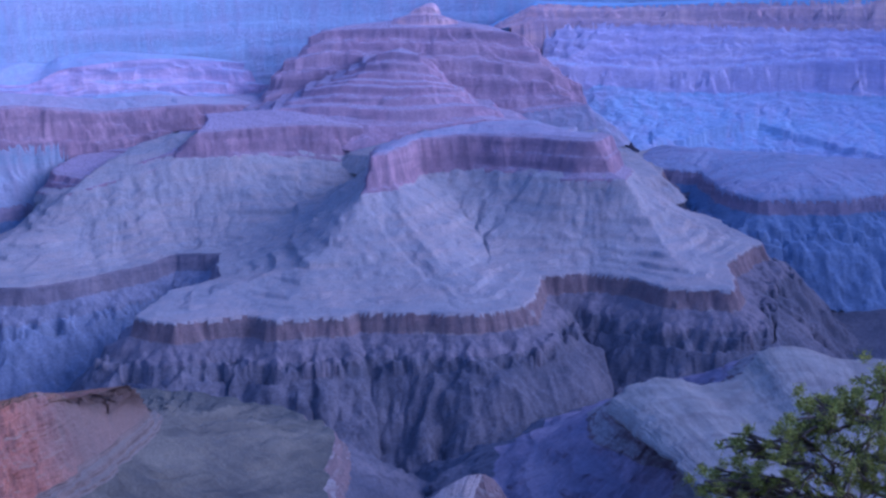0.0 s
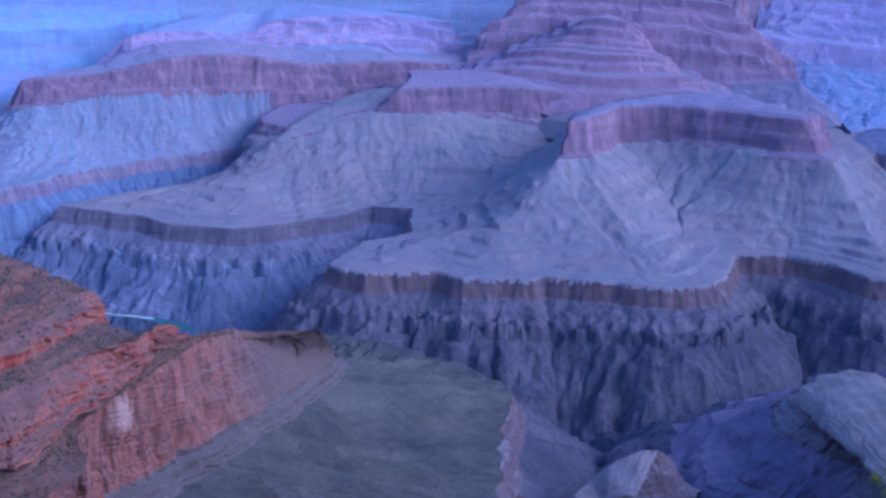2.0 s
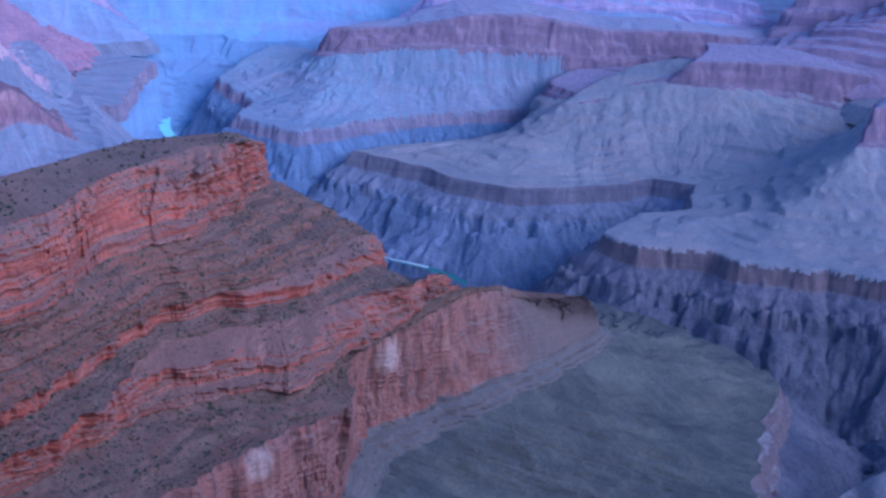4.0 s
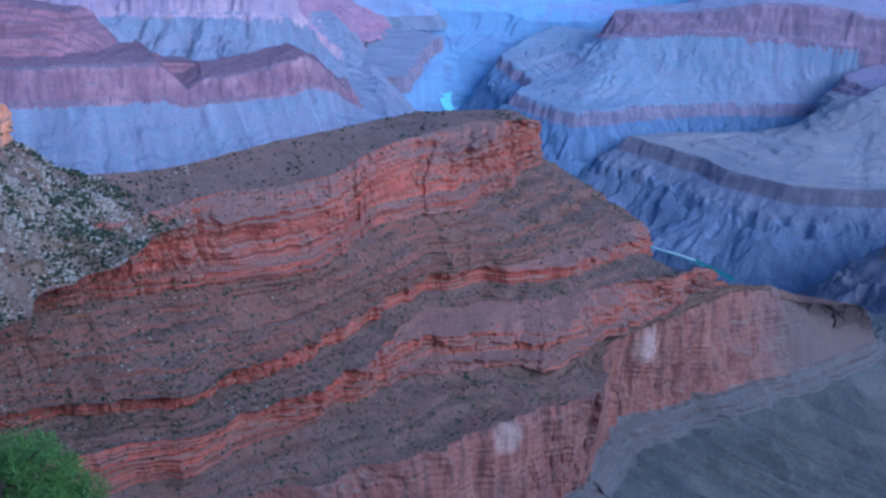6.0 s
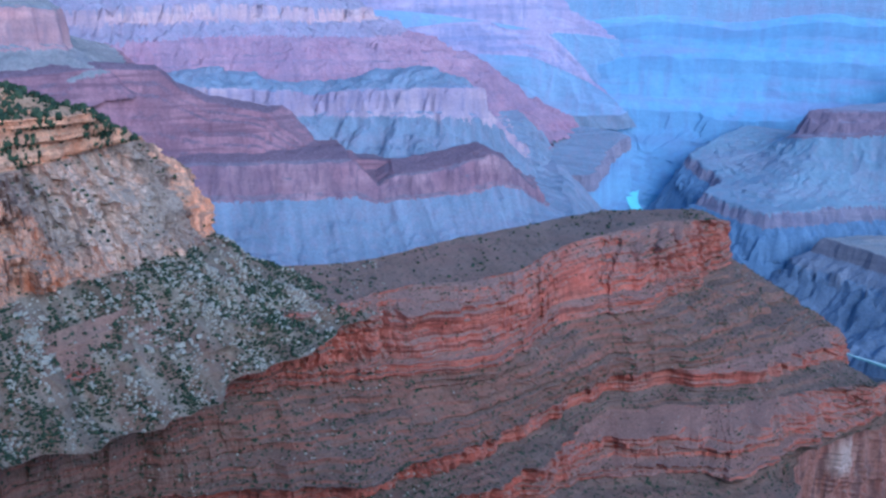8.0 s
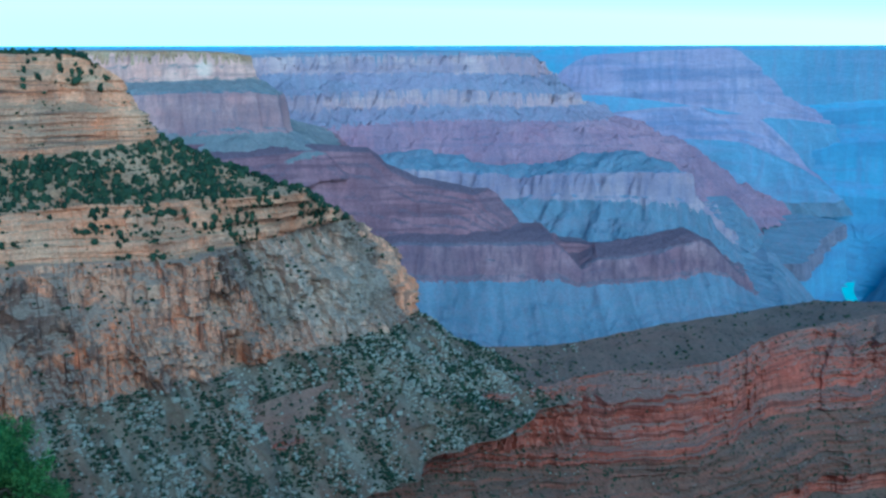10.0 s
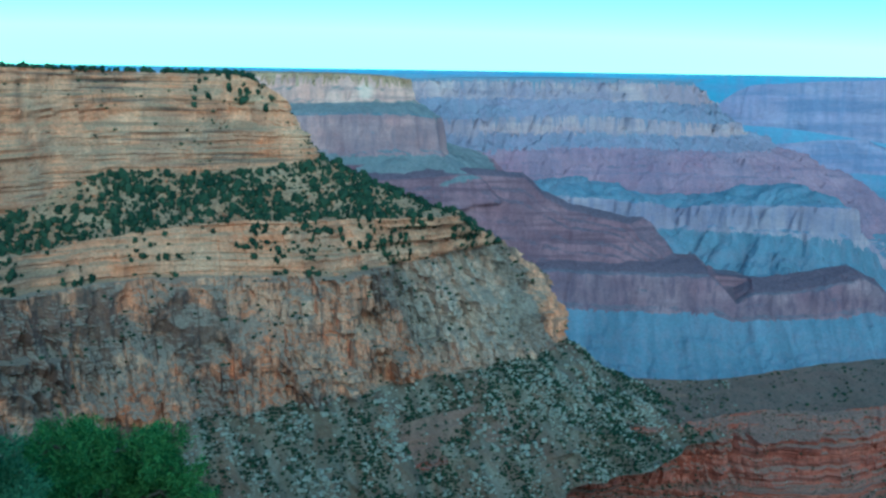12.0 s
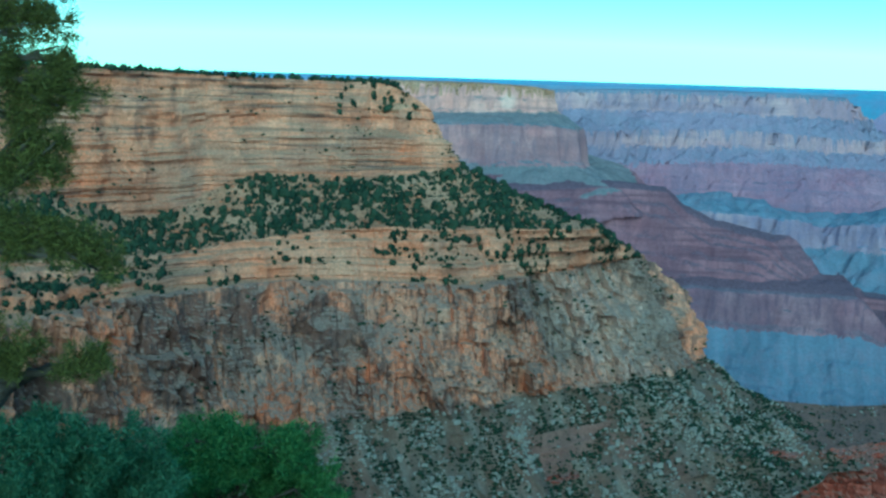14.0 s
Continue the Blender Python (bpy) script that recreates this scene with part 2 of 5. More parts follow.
def massif(name, label, rings, bands, skirt, top, seed, wander=22, crease=10, step=(0.05, 7), category="rock formation", limit=(-40, 95), split=None):
    """A body of rock as a relief between nested rings, each a set of closed lines, the lowest first. skirt: width and fall of the
    zones outside the first ring. bands: part, material, style, gully depth, label, for the zones of the skirt from the outermost in,
    then between the rings, then the top. top: how far that rises. split: how far along the first ring the skirt takes on the zones that
    follow after the top."""
    rng = np.random.RandomState(seed)
    reach = 1.3 * sum(w for w, _ in skirt)
    first, every = np.vstack(rings[0]), np.vstack([ring for level in rings for ring in level])
    turn = np.degrees(np.arctan2(-first[:, 0], first[:, 1]))
    r = np.hypot(every[:, 0], every[:, 1])
    pad = np.degrees(reach / r.min()) + 0.5
    b = np.radians(np.arange(max(turn.min() - pad, limit[0]), min(turn.max() + pad, limit[1]), step[0]))
    q = np.arange(max(r.min() - reach - 30, 1500), r.max() + 30, step[1])
    wide_x, wide_y = -np.outer(q, np.sin(b)), np.outer(q, np.cos(b))
    shape = wide_x.shape
    keep = nearest(wide_x[::4, ::4].ravel(), wide_y[::4, ::4].ravel(), rings[0])[0].reshape(-(-shape[0] // 4), -(-shape[1] // 4)) > -(reach + 3 * wander + 40)
    keep = np.repeat(np.repeat(keep, 4, axis=0), 4, axis=1)[:shape[0], :shape[1]]
    x, y = wide_x[keep], wide_y[keep]
    p = np.stack([x, y, 0 * x + 3.1 * seed], axis=1)
    wave, swell, chop, ripple = rough(p / 260, 4), rough(p / 260 + 50, 4), rough(p / 48 + 9, 3), rough(p / 48 + 70, 3)
    wx, wy = x + wander * (1.6 * wave + 0.5 * chop), y + wander * (1.6 * swell + 0.5 * ripple)
    field = [nearest(wx, wy, ring) for ring in rings]
    bite = crease * (0.55 - creased(x, y, 120, 120, seed) - 0.5 * creased(x, y, 44, 44, seed + 3))
    dist = [f[0] + (bite if k else 0.5 * bite) for k, f in enumerate(field)]
    broken = np.clip(0.6 + 2.2 * swell + 0.8 * ripple, 0, 1.4)
    z, zone = np.full(len(x), -1e9), np.full(len(x), -1)
    along, fall = field[0][1].copy(), -field[0][0]
    ribs = lambda s, d: creased(s + 14 * chop, d, 105, 500, seed) + 0.5 * creased(s + 9 * ripple, d, 42, 260, seed + 5) + 0.15 * creased(s + 5 * chop, d, 17, 70, seed + 7) - 0.8
    uneven = np.clip(1 + 0.6 * swell + 0.5 * chop, 0.5, 1.7)
    torn = 26 * wave + 9 * chop
    carve = 1.1 * creased(field[0][1] + torn, field[0][0] + torn, 150, 420, seed) + 0.7 * creased(field[0][1] + 1.5 * torn, field[0][0], 62, 190, seed + 5) + 0.4 * (0.5 - np.abs(2 * rough(p / 90 + 7, 3))) - 0.9
    inner, level = 0.0, field[0][2].copy()
    edges = []
    for w, drop in skirt:
        edges.append((inner, inner + w, drop))
        inner += w
    out = -dist[0] * np.where(-dist[0] < edges[-1][0] + 40, uneven, 1)
    for k, (a, c, drop) in enumerate(edges):
        here = (out >= a) & (out < c)
        f = np.clip((out - a) / (c - a), 0, 1)
        deep = bands[len(skirt) - 1 - k][3]
        cut = deep * carve * np.minimum(f * 3, 1) * (1 if k == len(edges) - 1 else 1 - f)
        z = np.where(here, level - drop * f + cut, z)
        zone[here] = len(skirt) - 1 - k
        level = level - drop
    for k in range(len(rings)):
        part_name, material, style, deep, text = bands[len(skirt) + k]
        here = dist[k] > 0
        if k + 1 < len(rings):
            here &= dist[k + 1] <= 0
            f = np.clip(dist[k] / np.maximum(dist[k] - dist[k + 1], 1e-3), 0, 1)
            s, away = field[k + 1][1], -dist[k + 1]
            base, height = field[k][2], field[k + 1][2] - field[k][2]
        else:
            f, s, away = 1 - np.exp(-np.maximum(dist[k], 0) / 160), field[k][1], dist[k]
            base, height = field[k][2], top
        cut = deep * ribs(s, away) * np.minimum(1, 4 * f * (1 - f) + (0.3 * f if k + 1 < len(rings) else 0)) if deep else 0
        z = np.where(here, base + height * rise(style, f, rng, broken) + cut, z)
        along, fall = np.where(here, s, along), np.where(here, away, fall)
        zone[here] = len(skirt) + k
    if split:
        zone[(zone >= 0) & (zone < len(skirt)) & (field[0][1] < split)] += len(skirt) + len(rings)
    z += 1.6 * (chop + ripple)
    places = settle(np.stack([x, y, z], axis=1))
    i = np.full(shape, -1)
    i[keep] = np.arange(len(x))
    quads = np.stack([i[:-1, :-1], i[:-1, 1:], i[1:, 1:], i[1:, :-1]], axis=-1).reshape(-1, 4)
    quads = quads[(quads >= 0).all(axis=1)]
    kind = zone[quads]
    quads, kind = quads[(kind >= 0).all(axis=1)], kind[(kind >= 0).all(axis=1)].max(axis=1)
    owner = tagged(new(name), label, category)
    flow = np.stack([along, fall], axis=1)
    for k, (part_name, material, style, deep, text) in enumerate(bands):
        f = quads[kind == k]
        if not len(f):
            continue
        used, f = np.unique(f, return_inverse=True)
        f = f.reshape(-1, 4)
        me = bpy.data.meshes.new(part_name)
        me.vertices.add(len(used))
        me.vertices.foreach_set("co", places[used].ravel())
        me.loops.add(f.size)
        me.loops.foreach_set("vertex_index", f.ravel())
        me.polygons.add(len(f))
        me.polygons.foreach_set("loop_start", np.arange(len(f)) * 4)
        me.update(calc_edges=True)
        me.uv_layers.new(name="flow").data.foreach_set("uv", flow[used][f.ravel()].astype(np.float32).ravel())
        me.materials.append(material)
        ob = new(part_name, me)
        ob.parent = owner
        tagged(ob, text)
    return owner


def scatter(pieces, count, seed, flat=(0.5, 1.0), patch=40.0, bias=0.0):
    """Places on sheets of land, more where the ground lies flatter and in patches."""
    rng = np.random.RandomState(seed)
    centre, weight = [], []
    for g in pieces:
        a, b, c, d = g[:-1, :-1], g[1:, :-1], g[1:, 1:], g[:-1, 1:]
        n = np.cross(c - a, d - b).reshape(-1, 3)
        area = np.linalg.norm(n, axis=1) + 1e-9
        up = np.abs(n[:, 2]) / area
        mid = ((a + b + c + d) / 4).reshape(-1, 3)
        near = np.clip(0.25 + bias + 1.6 * rough(mid / np.array(patch), 3), 0.02, 1)
        centre.append(mid)
        weight.append(area * (up > flat[0]) * (up <= flat[1]) * near)
    centre, weight = np.concatenate(centre), np.concatenate(weight)
    pick = rng.choice(len(centre), count, p=weight / weight.sum())
    return centre[pick] + rng.normal(0, 0.5, (count, 3)) * (1, 1, 0)


def ball(level, seed, spiky=0.3, flat=0.8):
    """A ragged clump: verts and faces."""
    bm = bmesh.new()
    bmesh.ops.create_icosphere(bm, subdivisions=level, radius=1)
    rng = random.Random(seed)
    for v in bm.verts:
        v.co *= 1 + rng.uniform(-spiky, spiky)
        v.co.z *= flat
    bm.verts.index_update()
    out = np.array([v.co[:] for v in bm.verts]), np.array([[v.index for v in f.verts] for f in bm.faces])
    bm.free()
    return out


def sprig(seed):
    """A small ragged clump of eight faces."""
    rng = random.Random(seed)
    v = [(1, 0, 0), (0, 1, 0), (-1, 0, 0), (0, -1, 0), (0, 0, 0.8), (0, 0, -0.6)]
    f = [(0, 1, 4), (1, 2, 4), (2, 3, 4), (3, 0, 4), (1, 0, 5), (2, 1, 5), (3, 2, 5), (0, 3, 5)]
    return np.array(v) * np.array([rng.uniform(0.6, 1.3) for _ in v])[:, None], np.array(f)


def boulder(seed):
    bm = bmesh.new()
    bmesh.ops.create_cube(bm, size=1.6)
    rng = random.Random(seed)
    for v in bm.verts:
        v.co = (v.co.x * rng.uniform(0.5, 1.3), v.co.y * rng.uniform(0.5, 1.3), v.co.z * rng.uniform(0.4, 1.0))
    bmesh.ops.triangulate(bm, faces=bm.faces[:])
    bm.verts.index_update()
    out = np.array([v.co[:] for v in bm.verts]), np.array([[v.index for v in f.verts] for f in bm.faces])
    bm.free()
    return out


def crowd(name, label, places, protos, size, material, seed, sink=0.1, category="shrubs"):
    """Many small things of one kind as one mesh."""
    rng = np.random.RandomState(seed)
    vs, fs, base = [], [], 0
    for k, (v, f) in enumerate(protos):
        p = np.asarray(places)[k::len(protos)]
        if not len(p):
            continue
        q = (size[0] + (size[1] - size[0]) * rng.uniform(size=(len(p), 1)) ** 1.6) * rng.uniform(0.75, 1.25, (len(p), 3))
        a = rng.uniform(0, 6.3, (len(p), 1))
        x = v[None] * q[:, None]
        x = np.stack([x[..., 0] * np.cos(a) - x[..., 1] * np.sin(a), x[..., 0] * np.sin(a) + x[..., 1] * np.cos(a), x[..., 2] + q[:, 2:] * (0.6 - sink)], axis=2) + p[:, None]
        vs.append(x.reshape(-1, 3))
        fs.append((f[None] + base + len(v) * np.arange(len(p))[:, None, None]).reshape(-1, 3))
        base += len(v) * len(p)
    v, f = settle(np.concatenate(vs)), np.concatenate(fs)
    me = bpy.data.meshes.new(name)
    me.vertices.add(len(v))
    me.vertices.foreach_set("co", v.ravel())
    me.loops.add(f.size)
    me.loops.foreach_set("vertex_index", f.ravel())
    me.polygons.add(len(f))
    me.polygons.foreach_set("loop_start", np.arange(len(f)) * 3)
    me.update(calc_edges=True)
    me.materials.append(material)
    return tagged(new(name, me), label, category, kind="stuff")


def strewn(name, label, places, protos, size, material, seed, group, category, sink=0.1):
    """Things of one kind, each an object of its own, on a few shared meshes."""
    rng = np.random.RandomState(seed)
    meshes = []
    for k, (v, f) in enumerate(protos):
        me = bpy.data.meshes.new(name)
        me.from_pydata(v.tolist(), [], f.tolist())
        me.materials.append(material)
        meshes.append(me)
    for k, p in enumerate(places):
        ob = new(name, meshes[k % len(meshes)])
        q = rng.uniform(size[0], size[1]) * rng.uniform(0.75, 1.25, 3)
        ob.location = (p[0], p[1], p[2] + q[2] * (0.6 - sink))
        ob.rotation_euler, ob.scale = (0, 0, rng.uniform(0, 6.3)), q
        tagged(ob, label, category, group)
# ---------------------------------------------------------------- materials
def material(name):
    m = bpy.data.materials.new(name)
    m.use_nodes = True
    n = m.node_tree.nodes
    return m, n, m.node_tree.links, n["Principled BSDF"]


def rock(name, low, high, stain, bedding=6.0, bed=0.5, streak=0.4, size=1.0, bump=0.6, scrub=0.0, scrub_colour=(0.035, 0.05, 0.03), roughness=0.9, tread=None, speck=0.55, varnish=0.0, scars=(), run=(7, 7, 55), rill=None, rill_colour=None, uneven=0.0):
    """Weathered rock or talus: two tones in patches, level beds, streaks down the face, grain, low scrub, and rubble of the
    colour tread where the rock lies flat."""
    m, n, link, bsdf = material(name)
    co = n.new("ShaderNodeTexCoord").outputs["Object"]

    def field(scale, detail=4.0, rough_=0.6):
        mp = n.new("ShaderNodeMapping")
        mp.inputs["Scale"].default_value = scale
        link.new(co, mp.inputs["Vector"])
        t = n.new("ShaderNodeTexNoise")
        t.inputs["Scale"].default_value = 1.0
        t.inputs["Detail"].default_value = detail
        t.inputs["Roughness"].default_value = rough_
        link.new(mp.outputs["Vector"], t.inputs["Vector"])
        return t.outputs["Fac"]

    def ramp(value, a, b):
        r = n.new("ShaderNodeMapRange")
        r.inputs["From Min"].default_value, r.inputs["From Max"].default_value = a, b
        link.new(value, r.inputs["Value"])
        return r.outputs["Result"]

    def mix(fac, a, b, blend="MIX"):
        x = n.new("ShaderNodeMix")
        x.data_type, x.blend_type = "RGBA", blend
        for socket, value in ((x.inputs["Factor"], fac), (x.inputs["A"], a), (x.inputs["B"], b)):
            if isinstance(value, (int, float)):
                socket.default_value = value
            elif isinstance(value, tuple):
                socket.default_value = (*value, 1)
            else:
                link.new(value, socket)
        return x.outputs["Result"]

    def times(a, k):
        x = n.new("ShaderNodeMath")
        x.operation = "MULTIPLY"
        link.new(a, x.inputs[0])
        x.inputs[1].default_value = k
        return x.outputs[0]

    s = 1 / size
    rill = (0.3 if size < 3 else 0.14) if rill is None else rill
    uv = n.new("ShaderNodeUVMap")
    uv.uv_map = "flow"

    def washes(scale, detail):
        """Noise drawn out down the slope."""
        mp = n.new("ShaderNodeMapping")
        mp.inputs["Scale"].default_value = (*scale, 1)
        link.new(uv.outputs["UV"], mp.inputs["Vector"])
        t = n.new("ShaderNodeTexNoise")
        t.inputs["Scale"].default_value = 1.0
        t.inputs["Detail"].default_value = detail
        t.inputs["Distortion"].default_value = 0.6
        link.new(mp.outputs["Vector"], t.inputs["Vector"])
        return t.outputs["Fac"]

    patch = field((s / 60, s / 60, s / 40))
    beds = field((s / 120, s / 120, s / bedding), 5)
    runs = field((s / run[0], s / run[1], s / run[2]), 5)
    fine = field((s / 3.0, s / 3.0, s / 2.0), 6, 0.7)
    c = mix(ramp(patch, 0.35, 0.65), low, high)
    sway = n.new("ShaderNodeMath")
    sway.operation = "MULTIPLY"
    link.new(times(ramp(beds, 0.48, 0.62), bed), sway.inputs[0])
    link.new(ramp(field((s / 150, s / 150, s / 45), 2), 0.60 - 0.24 / max(uneven, 0.02), 0.60), sway.inputs[1])
    c = mix(sway.outputs[0], c, stain)
    c = mix(times(ramp(runs, 0.49, 0.62), streak), c, stain)
    if varnish:
        dark = field((s / 75, s / 75, s / 100), 6, 0.6)
        c = mix(times(ramp(dark, 0.50, 0.55), varnish), c, stain)
    if rill:
        rills = washes((s / 16, s / 240), 5)
        if rill_colour:
            c = mix(times(ramp(rills, 0.50, 0.60), rill), c, rill_colour)
        else:
            c = mix(rill, c, mix(ramp(rills, 0.32, 0.68), (0.6, 0.6, 0.62), (1.35, 1.33, 1.3)), "MULTIPLY")
    for place, radius, tone, strength in scars:
        away = n.new("ShaderNodeVectorMath")
        away.operation = "DISTANCE"
        link.new(co, away.inputs[0])
        away.inputs[1].default_value = place
        edge = n.new("ShaderNodeMath")
        edge.operation = "MULTIPLY_ADD"
        link.new(runs, edge.inputs[0])
        edge.inputs[1].default_value = 2.2 * radius
        link.new(away.outputs["Value"], edge.inputs[2])
        c = mix(times(ramp(edge.outputs[0], 3.4 * radius, 2.2 * radius), strength), c, tone)
    c = mix(speck, c, mix(ramp(fine, 0.3, 0.7), (0.45, 0.45, 0.45), (1.5, 1.5, 1.5)), "MULTIPLY")
    if tread:
        up = n.new("ShaderNodeSeparateXYZ")
        link.new(n.new("ShaderNodeNewGeometry").outputs["True Normal"], up.inputs[0])
        c = mix(times(ramp(up.outputs["Z"], 0.60, 0.85), 0.85), c, mix(ramp(fine, 0.3, 0.7), tuple(0.6 * k for k in tread), tuple(1.3 * k for k in tread)))
    if scrub:
        spots = field((s / 6, s / 6, s / 6), 2)
        c = mix(ramp(spots, 0.66 - scrub * 0.3, 0.70 - scrub * 0.3), c, scrub_colour)
    link.new(c, bsdf.inputs["Base Color"])
    bsdf.inputs["Roughness"].default_value = roughness
    bsdf.inputs["Specular IOR Level"].default_value = 0.15
    if bump:
        total = n.new("ShaderNodeMath")
        link.new(fine, total.inputs[0])
        link.new(runs, total.inputs[1])
        b = n.new("ShaderNodeBump")
        b.inputs["Strength"].default_value = bump
        b.inputs["Distance"].default_value = 1.5 * size
        link.new(total.outputs[0], b.inputs["Height"])
        link.new(b.outputs["Normal"], bsdf.inputs["Normal"])
    return m


LIMESTONE = rock("pale_limestone", (0.682, 0.253, 0.129), (0.737, 0.387, 0.244), (0.115, 0.087, 0.079), 3.2, 0.9, 0.1, tread=(0.46, 0.27, 0.17), varnish=0.3, uneven=2.0)
SANDSTONE = rock("tan_sandstone", (0.614, 0.219, 0.112), (0.651, 0.349, 0.228), (0.107, 0.07, 0.063), 14, 0.1, 0.75, tread=(0.38, 0.25, 0.19), varnish=0.8, run=(6, 6, 75), rill=0.55, scars=(((-1085, 500, -240), 52, (0.62, 0.48, 0.40), 0.55),))
WOODED = rock("wooded_talus", (0.46, 0.23, 0.132), (0.575, 0.345, 0.218), (0.24, 0.145, 0.10), 12, 0.3, 0.2, scrub=0.2, speck=0.8)
TALUS = rock("grey_talus", (0.17, 0.095, 0.065), (0.20, 0.15, 0.115), (0.39, 0.295, 0.23), 30, 0.15, 0.5, run=(60, 15, 60), rill=0.5, rill_colour=(0.24, 0.125, 0.09))
RED_CLIFF = rock("red_sandstone", (0.431, 0.101, 0.066), (0.493, 0.158, 0.11), (0.097, 0.04, 0.035), 4, 0.6, 0.35, tread=(0.31, 0.175, 0.14), varnish=0.25)
RED_SLOPE = rock("red_brown_scree", (0.156, 0.097, 0.078), (0.198, 0.12, 0.097), (0.267, 0.115, 0.087), 5, 0.45, 0.1, scrub=0.22)
RED_LEDGE = rock("red_ledges_and_scree", (0.184, 0.095, 0.072), (0.221, 0.117, 0.09), (0.333, 0.104, 0.072), 4, 0.65, 0.1, tread=(0.18, 0.11, 0.09), scrub=0.2)
RED_TOP = rock("brown_ridge_top", (0.225, 0.124, 0.092), (0.276, 0.156, 0.12), (0.276, 0.11, 0.083), 20, 0.3, 0.1, scrub=0.12)
RED_WALL = rock("stained_red_limestone", (0.313, 0.12, 0.092), (0.368, 0.175, 0.138), (0.138, 0.078, 0.074), 25, 0.3, 0.75, tread=(0.26, 0.18, 0.15), varnish=0.2, run=(11, 11, 110), scars=(((-741, 1435, -686), 17, (0.60, 0.43, 0.37), 0.6), ((-720, 1040, -675), 11, (0.60, 0.43, 0.37), 0.55), ((-600, 1890, -745), 115, (0.165, 0.13, 0.125), 0.85)))
# shale leaned towards lilac in its colour, for haze over the platform
SHALE = rock("grey_green_shale", (0.235, 0.225, 0.26), (0.30, 0.277, 0.30), (0.34, 0.275, 0.28), 14, 0.6, 0.4, size=1.8, speck=0.5, run=(24, 24, 300), rill=0.2)
PALE_SHALE = rock("pale_grey_shale", (0.25, 0.23, 0.225), (0.31, 0.28, 0.265), (0.20, 0.165, 0.165), 9, 0.5, 0.3, size=1.4, speck=0.5, run=(40, 12, 60), rill=0.45)
FOOT_LEDGE = rock("grey_brown_thin_ledges", (0.15, 0.115, 0.11), (0.20, 0.155, 0.145), (0.10, 0.08, 0.08), 4, 0.7, 0.3, tread=(0.20, 0.175, 0.165))
NEAR_SHALE = rock("olive_grey_shale", (0.088, 0.086, 0.088), (0.122, 0.115, 0.108), (0.22, 0.195, 0.155), 30, 0.15, 0.2, size=2.2, speck=0.5, run=(70, 16, 90), rill=0.45)
TAPEATS = rock("brown_ledge_sandstone", (0.15, 0.105, 0.12), (0.21, 0.15, 0.16), (0.13, 0.105, 0.12), 10, 0.6, 0.5, size=2, tread=(0.27, 0.24, 0.25), speck=0.4)
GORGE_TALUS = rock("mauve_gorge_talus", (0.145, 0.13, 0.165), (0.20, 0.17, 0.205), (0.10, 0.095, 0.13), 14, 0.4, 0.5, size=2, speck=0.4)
# bluer, paler copies for the west gorge: haze put into the colour
WEST_TALUS = rock("haze_tinted_gorge_talus", (0.185, 0.185, 0.25), (0.24, 0.23, 0.295), (0.135, 0.14, 0.20), 14, 0.4, 0.5, size=2, speck=0.4)
WEST_LEDGE = rock("haze_tinted_west_ledge", (0.165, 0.14, 0.18), (0.215, 0.18, 0.215), (0.12, 0.11, 0.15), 10, 0.6, 0.5, size=2, speck=0.4)
# schist lifted towards blue in its colour for haze, the far copy more so
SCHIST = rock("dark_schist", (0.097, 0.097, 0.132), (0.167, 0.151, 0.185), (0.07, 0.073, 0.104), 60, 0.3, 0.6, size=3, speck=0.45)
FAR_SCHIST = rock("haze_tinted_schist", (0.138, 0.184, 0.299), (0.184, 0.236, 0.362), (0.109, 0.144, 0.241), 60, 0.3, 0.5, size=4, speck=0.3)
# far ledges, reds and slopes: distance haze mixed into the rock colours as mauve
FAR_LEDGE = rock("haze_tinted_ledge_sandstone", (0.24, 0.19, 0.26), (0.29, 0.23, 0.29), (0.16, 0.14, 0.21), 10, 0.6, 0.5, size=3, speck=0.3)
FAR_RED = rock("haze_tinted_red_cliff", (0.25, 0.155, 0.205), (0.32, 0.21, 0.26), (0.17, 0.12, 0.17), 14, 0.7, 0.6, size=2.2, tread=(0.28, 0.23, 0.30), speck=0.35, varnish=0.5, uneven=0.6, rill=0.25)
WALL_SLOPE = rock("haze_tinted_far_slope", (0.297, 0.243, 0.333), (0.362, 0.293, 0.384), (0.356, 0.248, 0.338), 14, 0.5, 0.5, size=4, speck=0.3, rill=0.3)
TEMPLE_RED = rock("haze_tinted_banded_red_rock", (0.29, 0.18, 0.245), (0.35, 0.235, 0.295), (0.20, 0.14, 0.205), 12, 0.75, 0.2, size=3, tread=(0.31, 0.255, 0.34), speck=0.3, varnish=0.3)
PROM_RED = rock("haze_tinted_limestone_cliff", (0.319, 0.159, 0.195), (0.46, 0.266, 0.289), (0.171, 0.1, 0.142), 14, 0.4, 0.7, size=3, tread=(0.235, 0.17, 0.21), speck=0.3, varnish=0.5)
# far shales and pale cliff: blue of the hazy air put into their colour
EAST_SHALE = rock("haze_tinted_east_shale", (0.24, 0.26, 0.375), (0.29, 0.305, 0.42), (0.30, 0.26, 0.36), 16, 0.5, 0.5, size=4, speck=0.25)
FAR_SHALE = rock("haze_tinted_shale", (0.245, 0.24, 0.32), (0.305, 0.29, 0.37), (0.32, 0.25, 0.33), 16, 0.5, 0.5, size=4, speck=0.25)
FAR_PALE = rock("haze_tinted_pale_cliff", (0.53, 0.305, 0.335), (0.65, 0.415, 0.415), (0.33, 0.235, 0.32), 10, 0.6, 0.6, size=4, tread=(0.24, 0.265, 0.355), speck=0.25, varnish=0.4)
